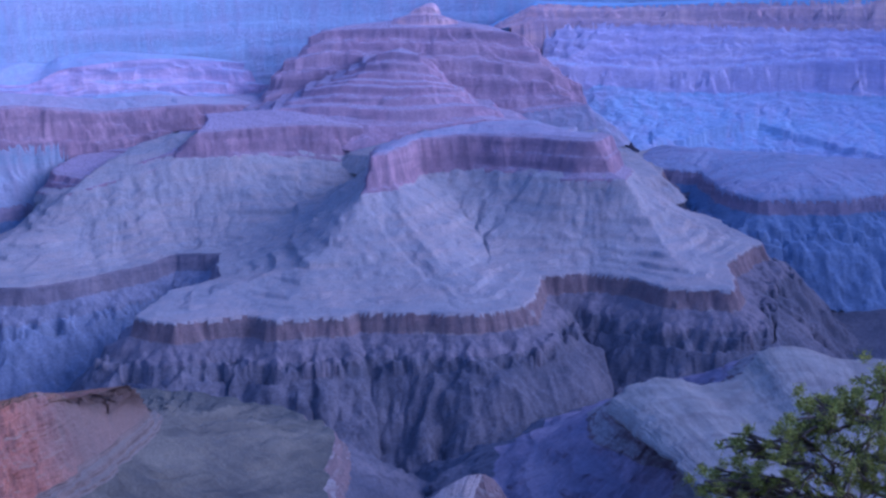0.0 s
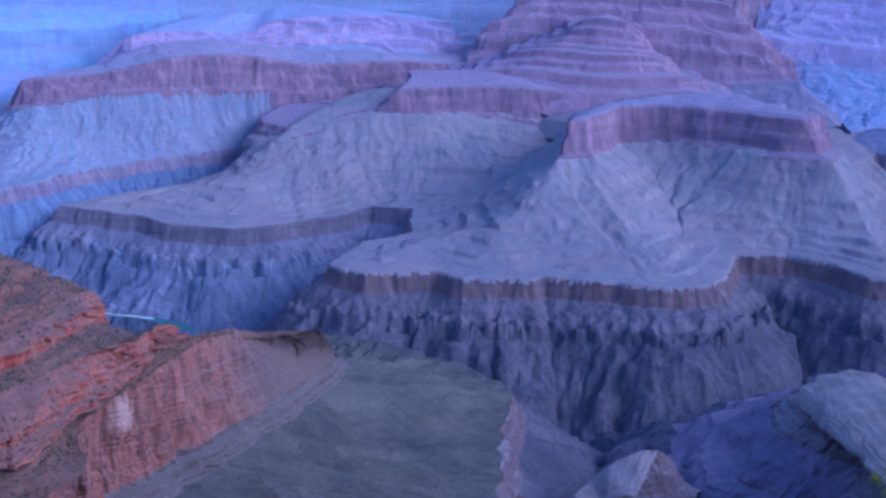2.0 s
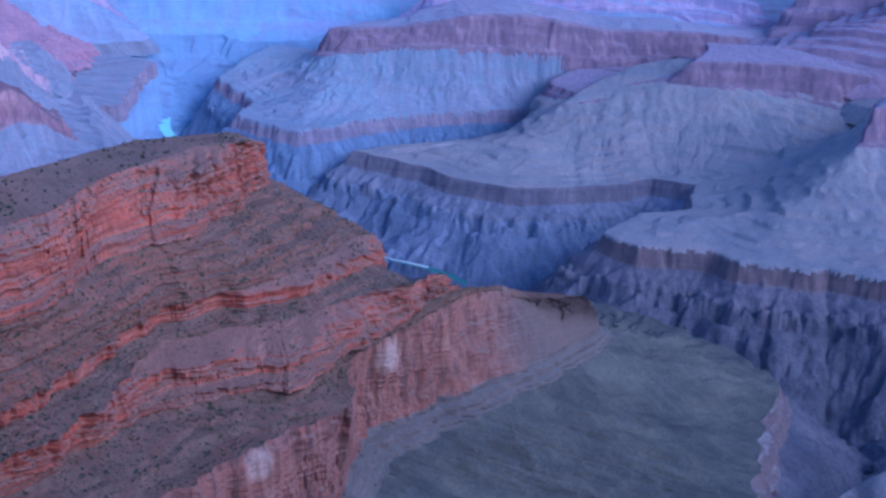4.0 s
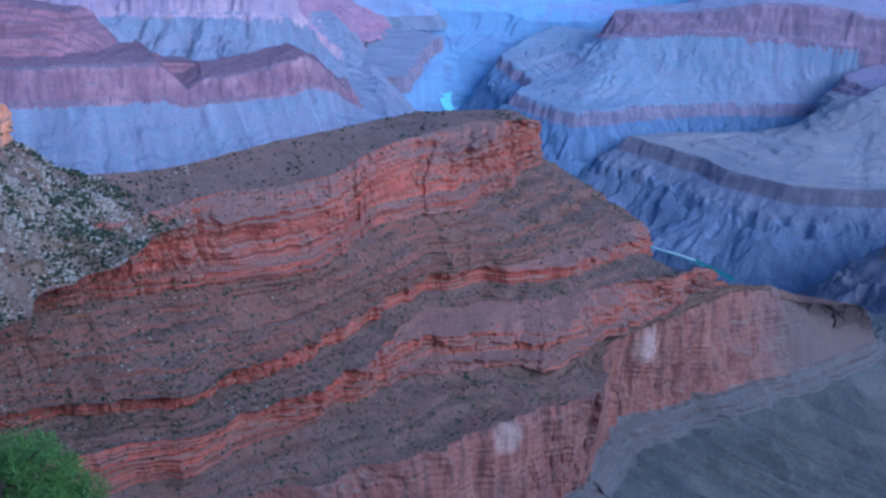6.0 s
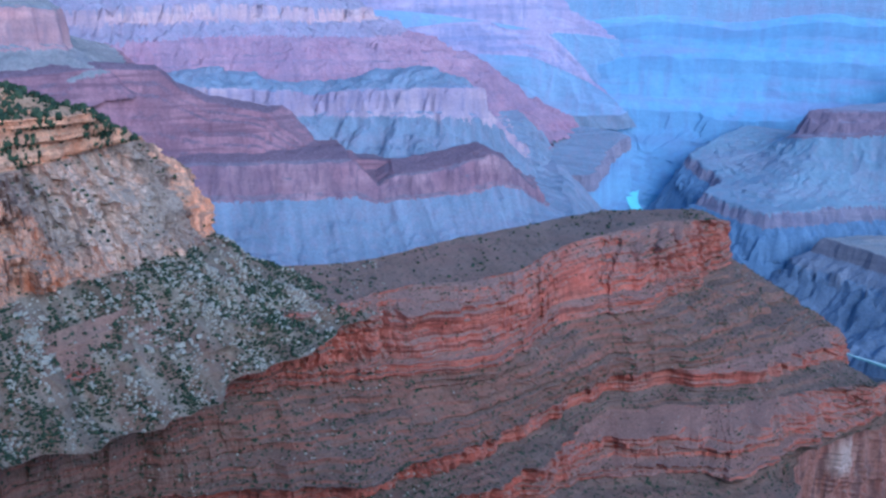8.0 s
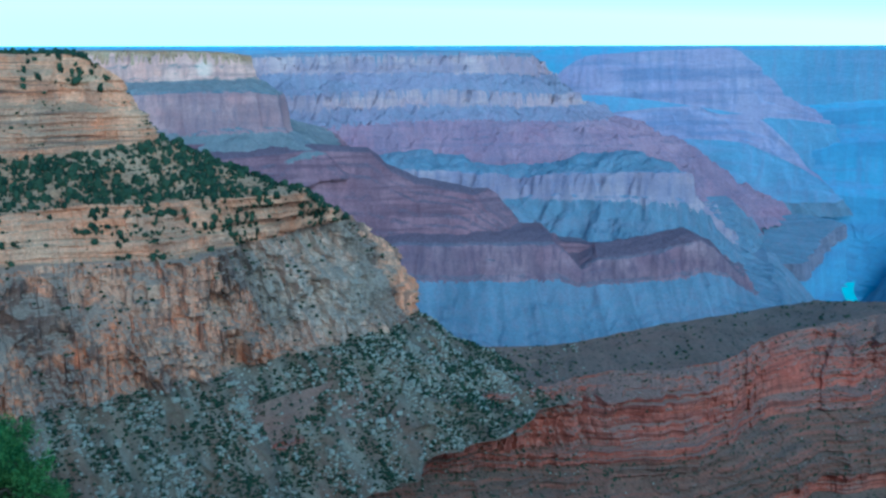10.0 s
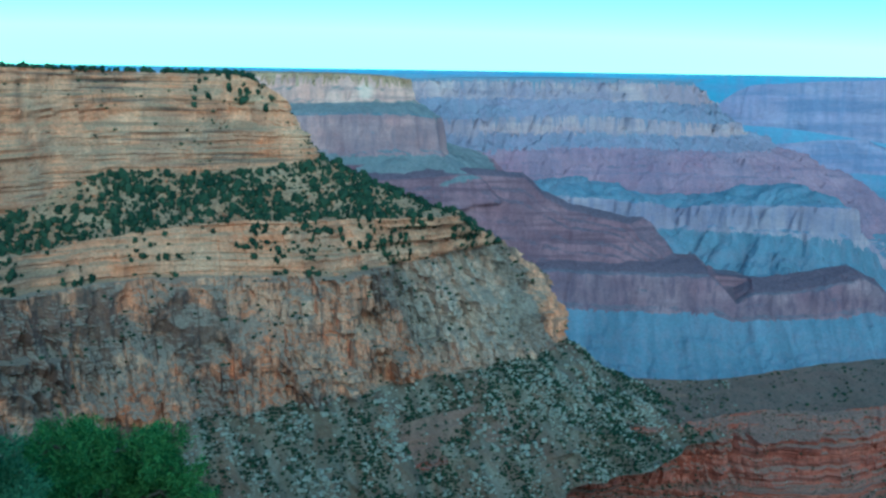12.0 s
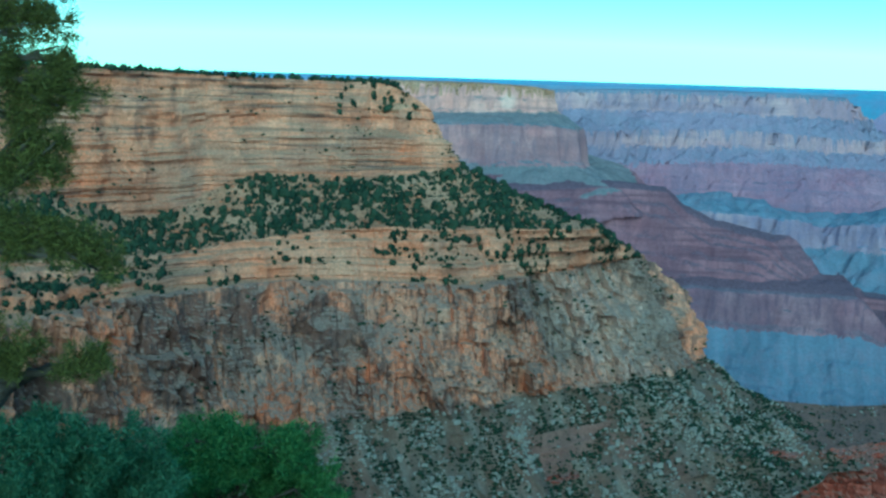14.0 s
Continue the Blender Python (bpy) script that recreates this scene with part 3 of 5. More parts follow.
# remotest rock: its bright blue is haze painted as base colour
REMOTE = rock("remote_haze_tinted_cliff", (0.215, 0.33, 0.50), (0.26, 0.375, 0.55), (0.27, 0.27, 0.44), 14, 0.7, 0.4, size=6, bump=0.2, speck=0.15)
# far cliffs and slopes whose lilac is painted-in haze
HAZED_CLIFF = rock("haze_tinted_far_cliff", (0.405, 0.29, 0.44), (0.51, 0.375, 0.50), (0.26, 0.24, 0.39), 12, 0.8, 0.5, size=5, tread=(0.28, 0.32, 0.46), speck=0.2)
HAZED_SLOPE = rock("haze_tinted_lilac_slope", (0.25, 0.31, 0.46), (0.30, 0.36, 0.50), (0.31, 0.29, 0.43), 16, 0.5, 0.5, size=5, speck=0.2)
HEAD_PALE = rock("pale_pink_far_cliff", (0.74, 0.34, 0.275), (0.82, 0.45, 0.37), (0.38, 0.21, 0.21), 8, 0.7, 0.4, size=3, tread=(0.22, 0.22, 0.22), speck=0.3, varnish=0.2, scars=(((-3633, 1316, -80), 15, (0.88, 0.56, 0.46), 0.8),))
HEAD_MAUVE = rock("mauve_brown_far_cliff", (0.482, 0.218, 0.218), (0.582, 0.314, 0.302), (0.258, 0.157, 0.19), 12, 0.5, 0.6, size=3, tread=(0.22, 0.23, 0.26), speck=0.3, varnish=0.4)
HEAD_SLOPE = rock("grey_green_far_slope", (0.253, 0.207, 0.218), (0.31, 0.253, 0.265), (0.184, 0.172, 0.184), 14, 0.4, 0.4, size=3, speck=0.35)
# basin cliff, its mauve put in for the hazy distance
BASIN_CLIFF = rock("haze_tinted_basin_cliff", (0.407, 0.259, 0.33), (0.55, 0.374, 0.407), (0.275, 0.209, 0.308), 12, 0.5, 0.7, size=4, tread=(0.24, 0.26, 0.36), speck=0.25, varnish=0.4)
# west shale, blued in its colour to stand for haze
WEST_SHALE = rock("haze_tinted_west_shale", (0.205, 0.25, 0.335), (0.26, 0.30, 0.385), (0.28, 0.25, 0.33), 16, 0.5, 0.5, size=4, speck=0.25)
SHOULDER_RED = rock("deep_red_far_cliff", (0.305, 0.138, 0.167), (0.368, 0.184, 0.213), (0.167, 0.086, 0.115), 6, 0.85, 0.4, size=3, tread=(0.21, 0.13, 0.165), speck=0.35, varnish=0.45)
# red rock leaned to purple, as haze painted into the far wall
WALL_RED = rock("haze_tinted_red_far_cliff", (0.385, 0.195, 0.268), (0.452, 0.257, 0.324), (0.257, 0.167, 0.246), 9, 0.5, 0.4, size=3, tread=(0.275, 0.205, 0.28), speck=0.3, varnish=0.45)
# west gorge schist, with the haze over it mixed into the colour
WEST_SCHIST = rock("haze_tinted_west_schist", (0.165, 0.19, 0.275), (0.235, 0.25, 0.34), (0.125, 0.145, 0.22), 60, 0.3, 0.6, size=3, speck=0.45)
# north rim rock, brightened and blued in colour as haze would do
NORTH_CLIFF = rock("haze_tinted_north_cliff", (0.44, 0.36, 0.54), (0.56, 0.46, 0.60), (0.34, 0.31, 0.50), 12, 0.7, 0.4, size=5, tread=(0.36, 0.41, 0.58), speck=0.2)
NORTH_SLOPE = rock("haze_tinted_north_slope", (0.31, 0.39, 0.57), (0.37, 0.44, 0.61), (0.40, 0.36, 0.53), 16, 0.5, 0.5, size=5, speck=0.2)
# basin slopes: shale coloured blue in place of the haze before them
HAZED_BASIN = rock("haze_tinted_basin_slope", (0.196, 0.212, 0.284), (0.248, 0.258, 0.337), (0.269, 0.233, 0.305), 14, 0.4, 0.6, size=3, speck=0.3, rill=0.4)
# rims of the remote benches, coloured with the same painted haze
REMOTE_RIM = rock("remote_haze_tinted_rim", (0.20, 0.30, 0.48), (0.25, 0.35, 0.52), (0.20, 0.24, 0.40), 14, 0.6, 0.4, size=6, bump=0.2, speck=0.15)
# far floor only: schist ground recoloured blue to show haze
FLOOR = rock("haze_tinted_canyon_floor", (0.14, 0.23, 0.37), (0.18, 0.27, 0.41), (0.12, 0.18, 0.30), 25, 0.3, 0.3, size=6, bump=0.2, speck=0.2)
EARTH = rock("rim_earth", (0.22, 0.17, 0.12), (0.3, 0.24, 0.17), (0.12, 0.10, 0.07), 10, 0.3, 0.1, size=0.1)
PALE_BLOCK = rock("pale_boulder", (0.36, 0.29, 0.235), (0.52, 0.43, 0.355), (0.27, 0.2, 0.16), 2, 0.4, 0.3, size=0.5, bump=0.3)


def foliage(name, dark, light, roughness=0.7):
    """Needles or leaves, each piece in a green of its own."""
    m, n, link, bsdf = material(name)
    r = n.new("ShaderNodeValToRGB")
    r.color_ramp.elements[0].color, r.color_ramp.elements[1].color = (*dark, 1), (*light, 1)
    link.new(n.new("ShaderNodeNewGeometry").outputs["Random Per Island"], r.inputs["Fac"])
    link.new(r.outputs["Color"], bsdf.inputs["Base Color"])
    bsdf.inputs["Roughness"].default_value = roughness
    bsdf.inputs["Specular IOR Level"].default_value = 0.2
    return m


SCRUB = foliage("dark_juniper_scrub", (0.020, 0.030, 0.017), (0.060, 0.072, 0.038))
DARK_NEEDLES = foliage("dark_olive_needles", (0.040, 0.038, 0.010), (0.18, 0.155, 0.036))
BUSHY = foliage("bushy_pinyon_needles", (0.032, 0.07, 0.018), (0.20, 0.28, 0.08))
BRIGHT = foliage("bright_pinyon_needles", (0.05, 0.10, 0.02), (0.17, 0.27, 0.06))
OLIVE = foliage("olive_pinyon_needles", (0.08, 0.09, 0.015), (0.36, 0.35, 0.07))
JUNIPER = foliage("juniper_sprays", (0.034, 0.068, 0.03), (0.17, 0.23, 0.115))
BARK = rock("grey_brown_bark", (0.09, 0.065, 0.05), (0.16, 0.12, 0.095), (0.05, 0.04, 0.03), 0.3, 0.3, 0.8, size=0.02)


def water(name, colour, roughness):
    m, n, link, bsdf = material(name)
    t = n.new("ShaderNodeTexNoise")
    t.inputs["Scale"].default_value = 0.03
    t.inputs["Detail"].default_value = 5
    r = n.new("ShaderNodeValToRGB")
    r.color_ramp.elements[0].color, r.color_ramp.elements[1].color = (*(0.7 * k for k in colour), 1), (*colour, 1)
    link.new(n.new("ShaderNodeTexCoord").outputs["Object"], t.inputs["Vector"])
    link.new(t.outputs["Fac"], r.inputs["Fac"])
    link.new(r.outputs["Color"], bsdf.inputs["Base Color"])
    bsdf.inputs["Roughness"].default_value = roughness
    return m


WATER = water("green_river_water", (0.07, 0.22, 0.21), 0.3)
# far river: the sky's reflection painted in as a bright turquoise base colour
SKY_SHEEN_WATER = water("river_water_with_painted_sky_sheen", (0.40, 0.80, 0.82), 0.2)
FOAM = water("white_rapid_water", (0.75, 0.80, 0.80), 0.5)

# contour lines of the country, placed to fit the camera's view, in metres from the viewpoint, from the top of each body
# down
CLIFF_RIM = [(-938, -203, 5), (-1023, -119, 1), (-1120, -10, -3), (-1173, 69, -6), (-1205, 157, -8), (-1210, 247, -10), (-1208, 302, -13), (-1186, 344, -40), (-1356, 347, -47), (-1623, 299, -50)]
CLIFF_FOOT = [(-908, -202, -97), (-993, -119, -107), (-1084, -36, -119), (-1134, 47, -144), (-1172, 141, -111), (-1170, 216, -107), (-1166, 263, -110), (-1172, 373, -99), (-1310, 364, -111), (-1567, 321, -126)]
BENCH_EDGE = [(-868, -195, -134), (-943, -115, -147), (-1009, -34, -161), (-1054, 51, -167), (-1077, 135, -159), (-1077, 222, -149), (-1060, 330, -148), (-1064, 486, -150), (-1225, 491, -166), (-1518, 440, -184)]
PALE_RIM = [(-867, -198, -197), (-907, -112, -197), (-939, -54, -197), (-1009, 25, -197), (-1054, 127, -197), (-1066, 220, -197), (-1039, 355, -197), (-1163, 585, -197), (-1209, 579, -204), (-1502, 552, -231)]
PALE_FOOT = [(-879, -205, -303), (-896, -114, -303), (-915, -53, -303), (-932, 24, -303), (-961, 121, -303), (-962, 206, -303), (-986, 352, -303), (-1084, 612, -303), (-1174, 626, -313), (-1455, 590, -352)]
TALUS_FOOT = [(-642, -154, -312), (-714, -95, -349), (-759, -31, -376), (-799, 45, -400), (-828, 140, -426), (-872, 223, -386), (-890, 422, -413), (-935, 720, -375), (-1143, 843, -435), (-1410, 875, -469)]
RIDGE_CREST = [(-953, 304, -337), (-979, 457, -327), (-1056, 631, -334), (-1068, 792, -355), (-1066, 876, -356), (-1080, 1012, -358), (-1114, 1176, -371), (-1131, 1335, -379), (-1033, 1437, -373), (-1043, 1467, -385), (-1098, 1451, -396)]
RIDGE_TOP = [(-921, 288, -362), (-947, 437, -362), (-954, 583, -362), (-960, 710, -362), (-954, 814, -362), (-921, 935, -362), (-969, 1066, -362), (-985, 1276, -362), (-938, 1357, -362), (-1064, 1514, -407), (-1220, 1456, -441)]
RIDGE_LEDGE = [(-982, 299, -445), (-992, 450, -445), (-979, 579, -445), (-955, 679, -445), (-901, 766, -445), (-875, 888, -445), (-930, 1025, -445), (-901, 1149, -445), (-965, 1428, -445), (-1051, 1523, -452), (-1284, 1533, -495)]
RIDGE_STEP = [(-1001, 294, -525), (-994, 442, -525), (-918, 578, -525), (-858, 673, -525), (-860, 836, -525), (-895, 1031, -525), (-870, 1164, -525), (-826, 1287, -525), (-827, 1506, -525), (-914, 1608, -578), (-1262, 1678, -616)]
RIDGE_STEP_FOOT = [(-1023, 299, -550), (-1014, 449, -550), (-935, 588, -550), (-876, 686, -550), (-872, 848, -550), (-901, 1038, -550), (-877, 1174, -550), (-802, 1262, -550), (-781, 1441, -550), (-893, 1598, -624), (-1261, 1679, -661)]
RIDGE_BENCH = [(-992, 285, -567), (-967, 423, -567), (-897, 561, -567), (-841, 694, -567), (-837, 906, -567), (-893, 1063, -567), (-824, 1193, -567), (-791, 1253, -567), (-718, 1438, -567), (-851, 1643, -666), (-1245, 1753, -721)]
RIDGE_BENCH_FOOT = [(-992, 278, -615), (-961, 415, -615), (-896, 556, -615), (-857, 683, -615), (-847, 917, -615), (-834, 1007, -615), (-763, 1113, -615), (-724, 1161, -615), (-709, 1554, -615), (-791, 1672, -683), (-1226, 1827, -758)]
RED_RIM = [(-996, 274, -655), (-959, 410, -655), (-891, 550, -655), (-822, 714, -655), (-743, 921, -655), (-718, 1090, -655), (-679, 1199, -655), (-751, 1348, -655), (-706, 1707, -655), (-649, 1773, -690), (-569, 1824, -690)]
RED_FOOT = [(-1040, 269, -800), (-982, 404, -800), (-901, 546, -800), (-790, 722, -800), (-719, 930, -800), (-709, 1090, -800), (-701, 1211, -800), (-758, 1380, -800), (-680, 1624, -800), (-589, 1919, -800), (-580, 2000, -800)]
APRON_EDGE = [(-721, 207, -950), (-736, 425, -960), (-707, 707, -980), (-636, 1018, -990), (-479, 1316, -1000), (-333, 1565, -1000), (-233, 1831, -1003), (-295, 2045, -1003), (-252, 2289, -1003), (-493, 2526, -1003), (-814, 2647, -1003)]
BENCH_RIM = [(1155, 2494, -960), (997, 2531, -960), (910, 2537, -960), (852, 2606, -960), (737, 2632, -960), (661, 2492, -960), (540, 2415, -960), (454, 2467, -960), (343, 2368, -960), (326, 2212, -960), (463, 2061, -960), (428, 1941, -960), (447, 1767, -960)]
PLATFORM_WEST = [(-1527, 4719, -1000), (-1672, 4618, -1000), (-1842, 4221, -1000), (-2070, 3995, -1000), (-2154, 3802, -1000), (-1961, 3774, -1000), (-1776, 3706, -1000), (-1633, 3621, -1000), (-1409, 3574, -1000), (-1238, 3665, -1000), (-1077, 3812, -1000), (-986, 3950, -1000), (-836, 3935, -1000)]
PLATFORM_EAST = [(-776, 3624, -1000), (-896, 3510, -1000), (-948, 3223, -1000), (-812, 3142, -1000), (-625, 3193, -1000), (-517, 3132, -1000), (-340, 3146, -1000), (-278, 3192, -1000), (-145, 3159, -1000), (66, 3121, -1000), (199, 3185, -1000), (274, 3494, -1000), (418, 3500, -1000), (534, 3437, -1000), (647, 3297, -1000), (804, 3246, -1000), (856, 3391, -1000), (886, 3588, -1000), (1031, 3789, -1000), (998, 4135, -1000), (803, 4577, -1000)]
SPUR_RIM = [(472, 4676, -712), (-36, 4500, -671), (-220, 4144, -656), (-270, 3793, -640), (-189, 3888, -640), (-116, 4092, -640), (7, 4153, -640), (110, 4153, -640), (310, 4073, -640), (488, 3962, -640), (596, 4561, -722), (502, 4975, -774)]
SPUR_FOOT = [(471, 4676, -793), (-83, 4449, -733), (-301, 4039, -738), (-307, 3710, -762), (-181, 3778, -762), (-100, 4057, -762), (63, 4088, -762), (221, 3988, -762), (384, 3829, -762), (588, 3786, -762), (728, 4542, -873), (719, 4948, -918)]
BUTTE_RIM = [(-1649, 4720, -810), (-1372, 4286, -767), (-1005, 4232, -664), (-929, 4199, -599), (-679, 4347, -603), (-515, 4420, -611), (-324, 4488, -645), (-84, 4699, -692)]
BUTTE_FOOT = [(-1708, 4593, -878), (-1408, 4116, -802), (-967, 4139, -694), (-787, 4177, -693), (-590, 4259, -716), (-424, 4279, -747), (-303, 4390, -759), (-87, 4599, -781)]
PYRAMID_TOP = [(-369, 4986, -446), (-295, 4921, -405), (-217, 4895, -397), (-122, 4898, -413), (-72, 4949, -450), (-42, 5050, -497)]
PYRAMID_MID = [(-562, 4918, -523), (-405, 4783, -496), (-215, 4715, -506), (-77, 4729, -513), (21, 4800, -538), (59, 4950, -588)]
PYRAMID_LOW = [(-684, 4802, -576), (-469, 4677, -551), (-213, 4595, -565), (-100, 4619, -559), (41, 4700, -574), (132, 4848, -627)]
PYRAMID_FOOT = [(-814, 4629, -629), (-527, 4529, -620), (-323, 4468, -642), (-80, 4479, -660), (145, 4558, -651), (294, 4791, -697)]
TEMPLE_TOP = [(-673, 5660, -371), (-568, 5591, -341), (-267, 5554, -337), (110, 5559, -353), (340, 5590, -391), (445, 5733, -474)]
TEMPLE_MID = [(-775, 5445, -467), (-580, 5389, -431), (-264, 5344, -453), (178, 5347, -497), (494, 5377, -552), (646, 5563, -644)]
TEMPLE_FOOT = [(-913, 5221, -645), (-597, 5166, -638), (-266, 5143, -661), (163, 5097, -711), (606, 5114, -680), (699, 5355, -848)]
PEAK_TOP = [(-167, 5748, -272), (-126, 5699, -257), (-90, 5689, -253), (-55, 5700, -260), (-23, 5750, -288)]
PEAK_FOOT = [(-413, 5705, -357), (-271, 5633, -348), (-93, 5619, -354), (56, 5640, -361), (195, 5717, -394)]
MESA_TOP = [(-3121, 5472, -790), (-3005, 5136, -747), (-2863, 4986, -685), (-2552, 4985, -666), (-2269, 5120, -601), (-2020, 5277, -595), (-1627, 5463, -663), (-1273, 5659, -669), (-971, 5921, -715)]
MESA_FOOT = [(-3103, 5367, -862), (-3089, 5027, -850), (-2823, 4779, -799), (-2425, 4881, -741), (-2197, 4988, -746), (-1854, 5178, -761), (-1628, 5254, -796), (-1243, 5512, -779), (-784, 5848, -785)]
MESA_APRON = [(-3918, 5707, -1000), (-3635, 5009, -1000), (-3060, 4500, -1000), (-2980, 4184, -1000), (-2529, 4046, -1000), (-2310, 4591, -1000), (-2133, 4789, -1000), (-1864, 5008, -1000), (-1462, 5667, -1000)]
TIER_TOP = [(-3156, 6248, -766), (-3005, 6100, -667), (-2846, 6066, -594), (-2562, 6191, -580), (-2334, 6387, -613), (-2117, 6462, -542), (-1670, 6695, -524), (-1216, 6995, -598)]
TIER_FOOT = [(-3107, 5936, -806), (-2882, 5826, -759), (-2594, 5851, -699), (-2289, 5977, -696), (-2032, 6174, -685), (-1731, 6265, -662), (-1448, 6439, -710), (-1017, 6825, -783)]
PROM_RIM = [(-3175, 1473, -590), (-3186, 1676, -634), (-3152, 1781, -627), (-3077, 1926, -630), (-2986, 2081, -628), (-2919, 2208, -627), (-2884, 2286, -715), (-2845, 2334, -685), (-2785, 2466, -673), (-2706, 2640, -631), (-2689, 2685, -659), (-2637, 2764, -749)]
PROM_FOOT = [(-3039, 1409, -745), (-3037, 1698, -772), (-3011, 1785, -781), (-2954, 1915, -786), (-2883, 2036, -783), (-2825, 2166, -781), (-2782, 2221, -785), (-2754, 2287, -786), (-2698, 2443, -782), (-2637, 2596, -774), (-2585, 2689, -778), (-2530, 2782, -840)]
PROM_APRON = [(-2812, 1304, -842), (-2792, 1563, -885), (-2794, 1659, -906), (-2750, 1787, -919), (-2692, 1908, -928), (-2630, 2026, -927), (-2606, 2089, -929), (-2580, 2152, -921), (-2515, 2288, -896), (-2474, 2447, -879), (-2440, 2593, -853), (-2406, 2745, -845)]
SHOULDER_TOP = [(-3547, 1053, -343), (-3502, 1341, -369), (-3447, 1600, -350), (-3408, 1791, -362), (-3374, 1855, -426), (-3334, 1925, -464), (-3224, 2104, -508), (-3118, 2172, -613), (-2990, 2263, -648)]
SHOULDER_FOOT = [(-3357, 990, -565), (-3316, 1267, -597), (-3266, 1515, -607), (-3230, 1700, -643), (-3206, 1766, -646), (-3177, 1837, -647), (-3080, 2014, -645), (-3019, 2104, -649), (-2950, 2233, -657)]
HEAD_RIM = [(-4215, 849, -26), (-4109, 1085, -27), (-3975, 1356, -27), (-3913, 1526, -34), (-3943, 1586, -43), (-4270, 1712, -46)]
HEAD_LEDGE = [(-4167, 835, -128), (-4062, 1069, -133), (-3928, 1338, -126), (-3860, 1525, -121), (-3886, 1593, -127), (-4262, 1732, -134)]
HEAD_CLIFF_RIM = [(-4040, 808, -166), (-3936, 1035, -166), (-3806, 1295, -156), (-3724, 1513, -156), (-3740, 1605, -170), (-4231, 1806, -183)]
HEAD_CLIFF_FOOT = [(-3953, 784, -307), (-3850, 1008, -306), (-3721, 1264, -299), (-3642, 1478, -294), (-3653, 1605, -299), (-4210, 1854, -329)]
HEAD_APRON = [(-3777, 744, -424), (-3677, 958, -424), (-3552, 1203, -432), (-3475, 1409, -406), (-3431, 1634, -356), (-4024, 2014, -421)]
WALL_RIM = [(-6273, 2411, -68), (-6065, 2604, -59), (-5795, 2899, -50), (-5648, 3177, -49), (-5554, 3565, -47), (-5554, 3993, -60), (-6019, 4373, -107)]
WALL_LEDGE = [(-6161, 2366, -168), (-5955, 2556, -158), (-5688, 2846, -153), (-5542, 3120, -152), (-5452, 3502, -158), (-5417, 3977, -167), (-5955, 4460, -184)]
WALL_CLIFF_RIM = [(-5938, 2279, -284), (-5734, 2460, -279), (-5473, 2739, -248), (-5333, 3003, -235), (-5249, 3374, -243), (-5184, 3888, -278), (-5793, 4474, -296)]
WALL_CLIFF_FOOT = [(-5882, 2256, -358), (-5679, 2436, -351), (-5419, 2712, -323), (-5280, 2974, -315), (-5198, 3343, -318), (-5116, 3878, -343), (-5749, 4531, -365)]
WALL_APRON = [(-5491, 2103, -578), (-5248, 2373, -568), (-5046, 2652, -532), (-4909, 2897, -508), (-4765, 3236, -503), (-4618, 3831, -527), (-5102, 4735, -584)]
BASIN_RIM = [(-3796, 1940, -449), (-3667, 2258, -470), (-3572, 2405, -474), (-3649, 2600, -520), (-3501, 2653, -482), (-3334, 2794, -475), (-3222, 2922, -465), (-3204, 3005, -474), (-3246, 3088, -560), (-3271, 3187, -637), (-3309, 3335, -743)]
BASIN_FOOT = [(-3722, 1894, -569), (-3595, 2208, -577), (-3501, 2354, -571), (-3572, 2557, -583), (-3426, 2608, -568), (-3251, 2729, -566), (-3144, 2852, -569), (-3117, 2971, -580), (-3174, 3075, -628), (-3208, 3190, -705), (-3250, 3332, -782)]
BASIN_APRON = [(-3378, 1705, -746), (-3229, 1973, -767), (-3165, 2154, -770), (-3146, 2330, -760), (-3012, 2473, -728), (-2924, 2603, -711), (-2908, 2749, -718), (-2946, 2898, -732), (-3002, 3027, -752), (-3059, 3153, -774), (-3146, 3311, -806)]
NOTCH_RIM = [(-7988, 5814, -426), (-7563, 5945, -136), (-7140, 6053, -77), (-6741, 6493, -47), (-6658, 6763, -46), (-6623, 6977, -167), (-6700, 7261, -350)]
NOTCH_FOOT = [(-7403, 5292, -702), (-7041, 5558, -641), (-6728, 5734, -603), (-6346, 6154, -611), (-6157, 6523, -567), (-6073, 6778, -569), (-6004, 7181, -618)]
NORTH_TOP = [(291, 8495, -552), (664, 8474, -381), (1236, 8207, -409), (1784, 8004, -403), (2321, 7865, -401), (2885, 7676, -398), (3447, 7440, -402)]
NORTH_PALE_FOOT = [(160, 8198, -568), (630, 8075, -486), (1191, 7911, -507), (1742, 7808, -531), (2270, 7671, -566), (2824, 7485, -584), (3377, 7252, -609)]
NORTH_RED_RIM = [(598, 7275, -697), (1017, 7229, -731), (1292, 7185, -763), (1759, 7085, -754), (2078, 6998, -725), (2586, 6827, -714), (3092, 6613, -715)]
NORTH_RED_FOOT = [(587, 7176, -821), (1003, 7130, -832), (1275, 7086, -873), (1738, 6987, -898), (2055, 6901, -883), (2561, 6729, -917), (3064, 6516, -928)]
NORTH_APRON = [(425, 5283, -999), (788, 5241, -1006), (1042, 5197, -1087), (1288, 5141, -1086), (1527, 5075, -1083), (1903, 4947, -1047), (2278, 4786, -1030)]
NE_RIM = [(856, 5341, -1000), (1008, 5162, -1000), (1123, 5095, -1000), (1130, 4745, -1000), (1221, 4464, -1000), (1509, 4420, -1000), (1729, 4486, -1000), (2137, 4484, -1000)]
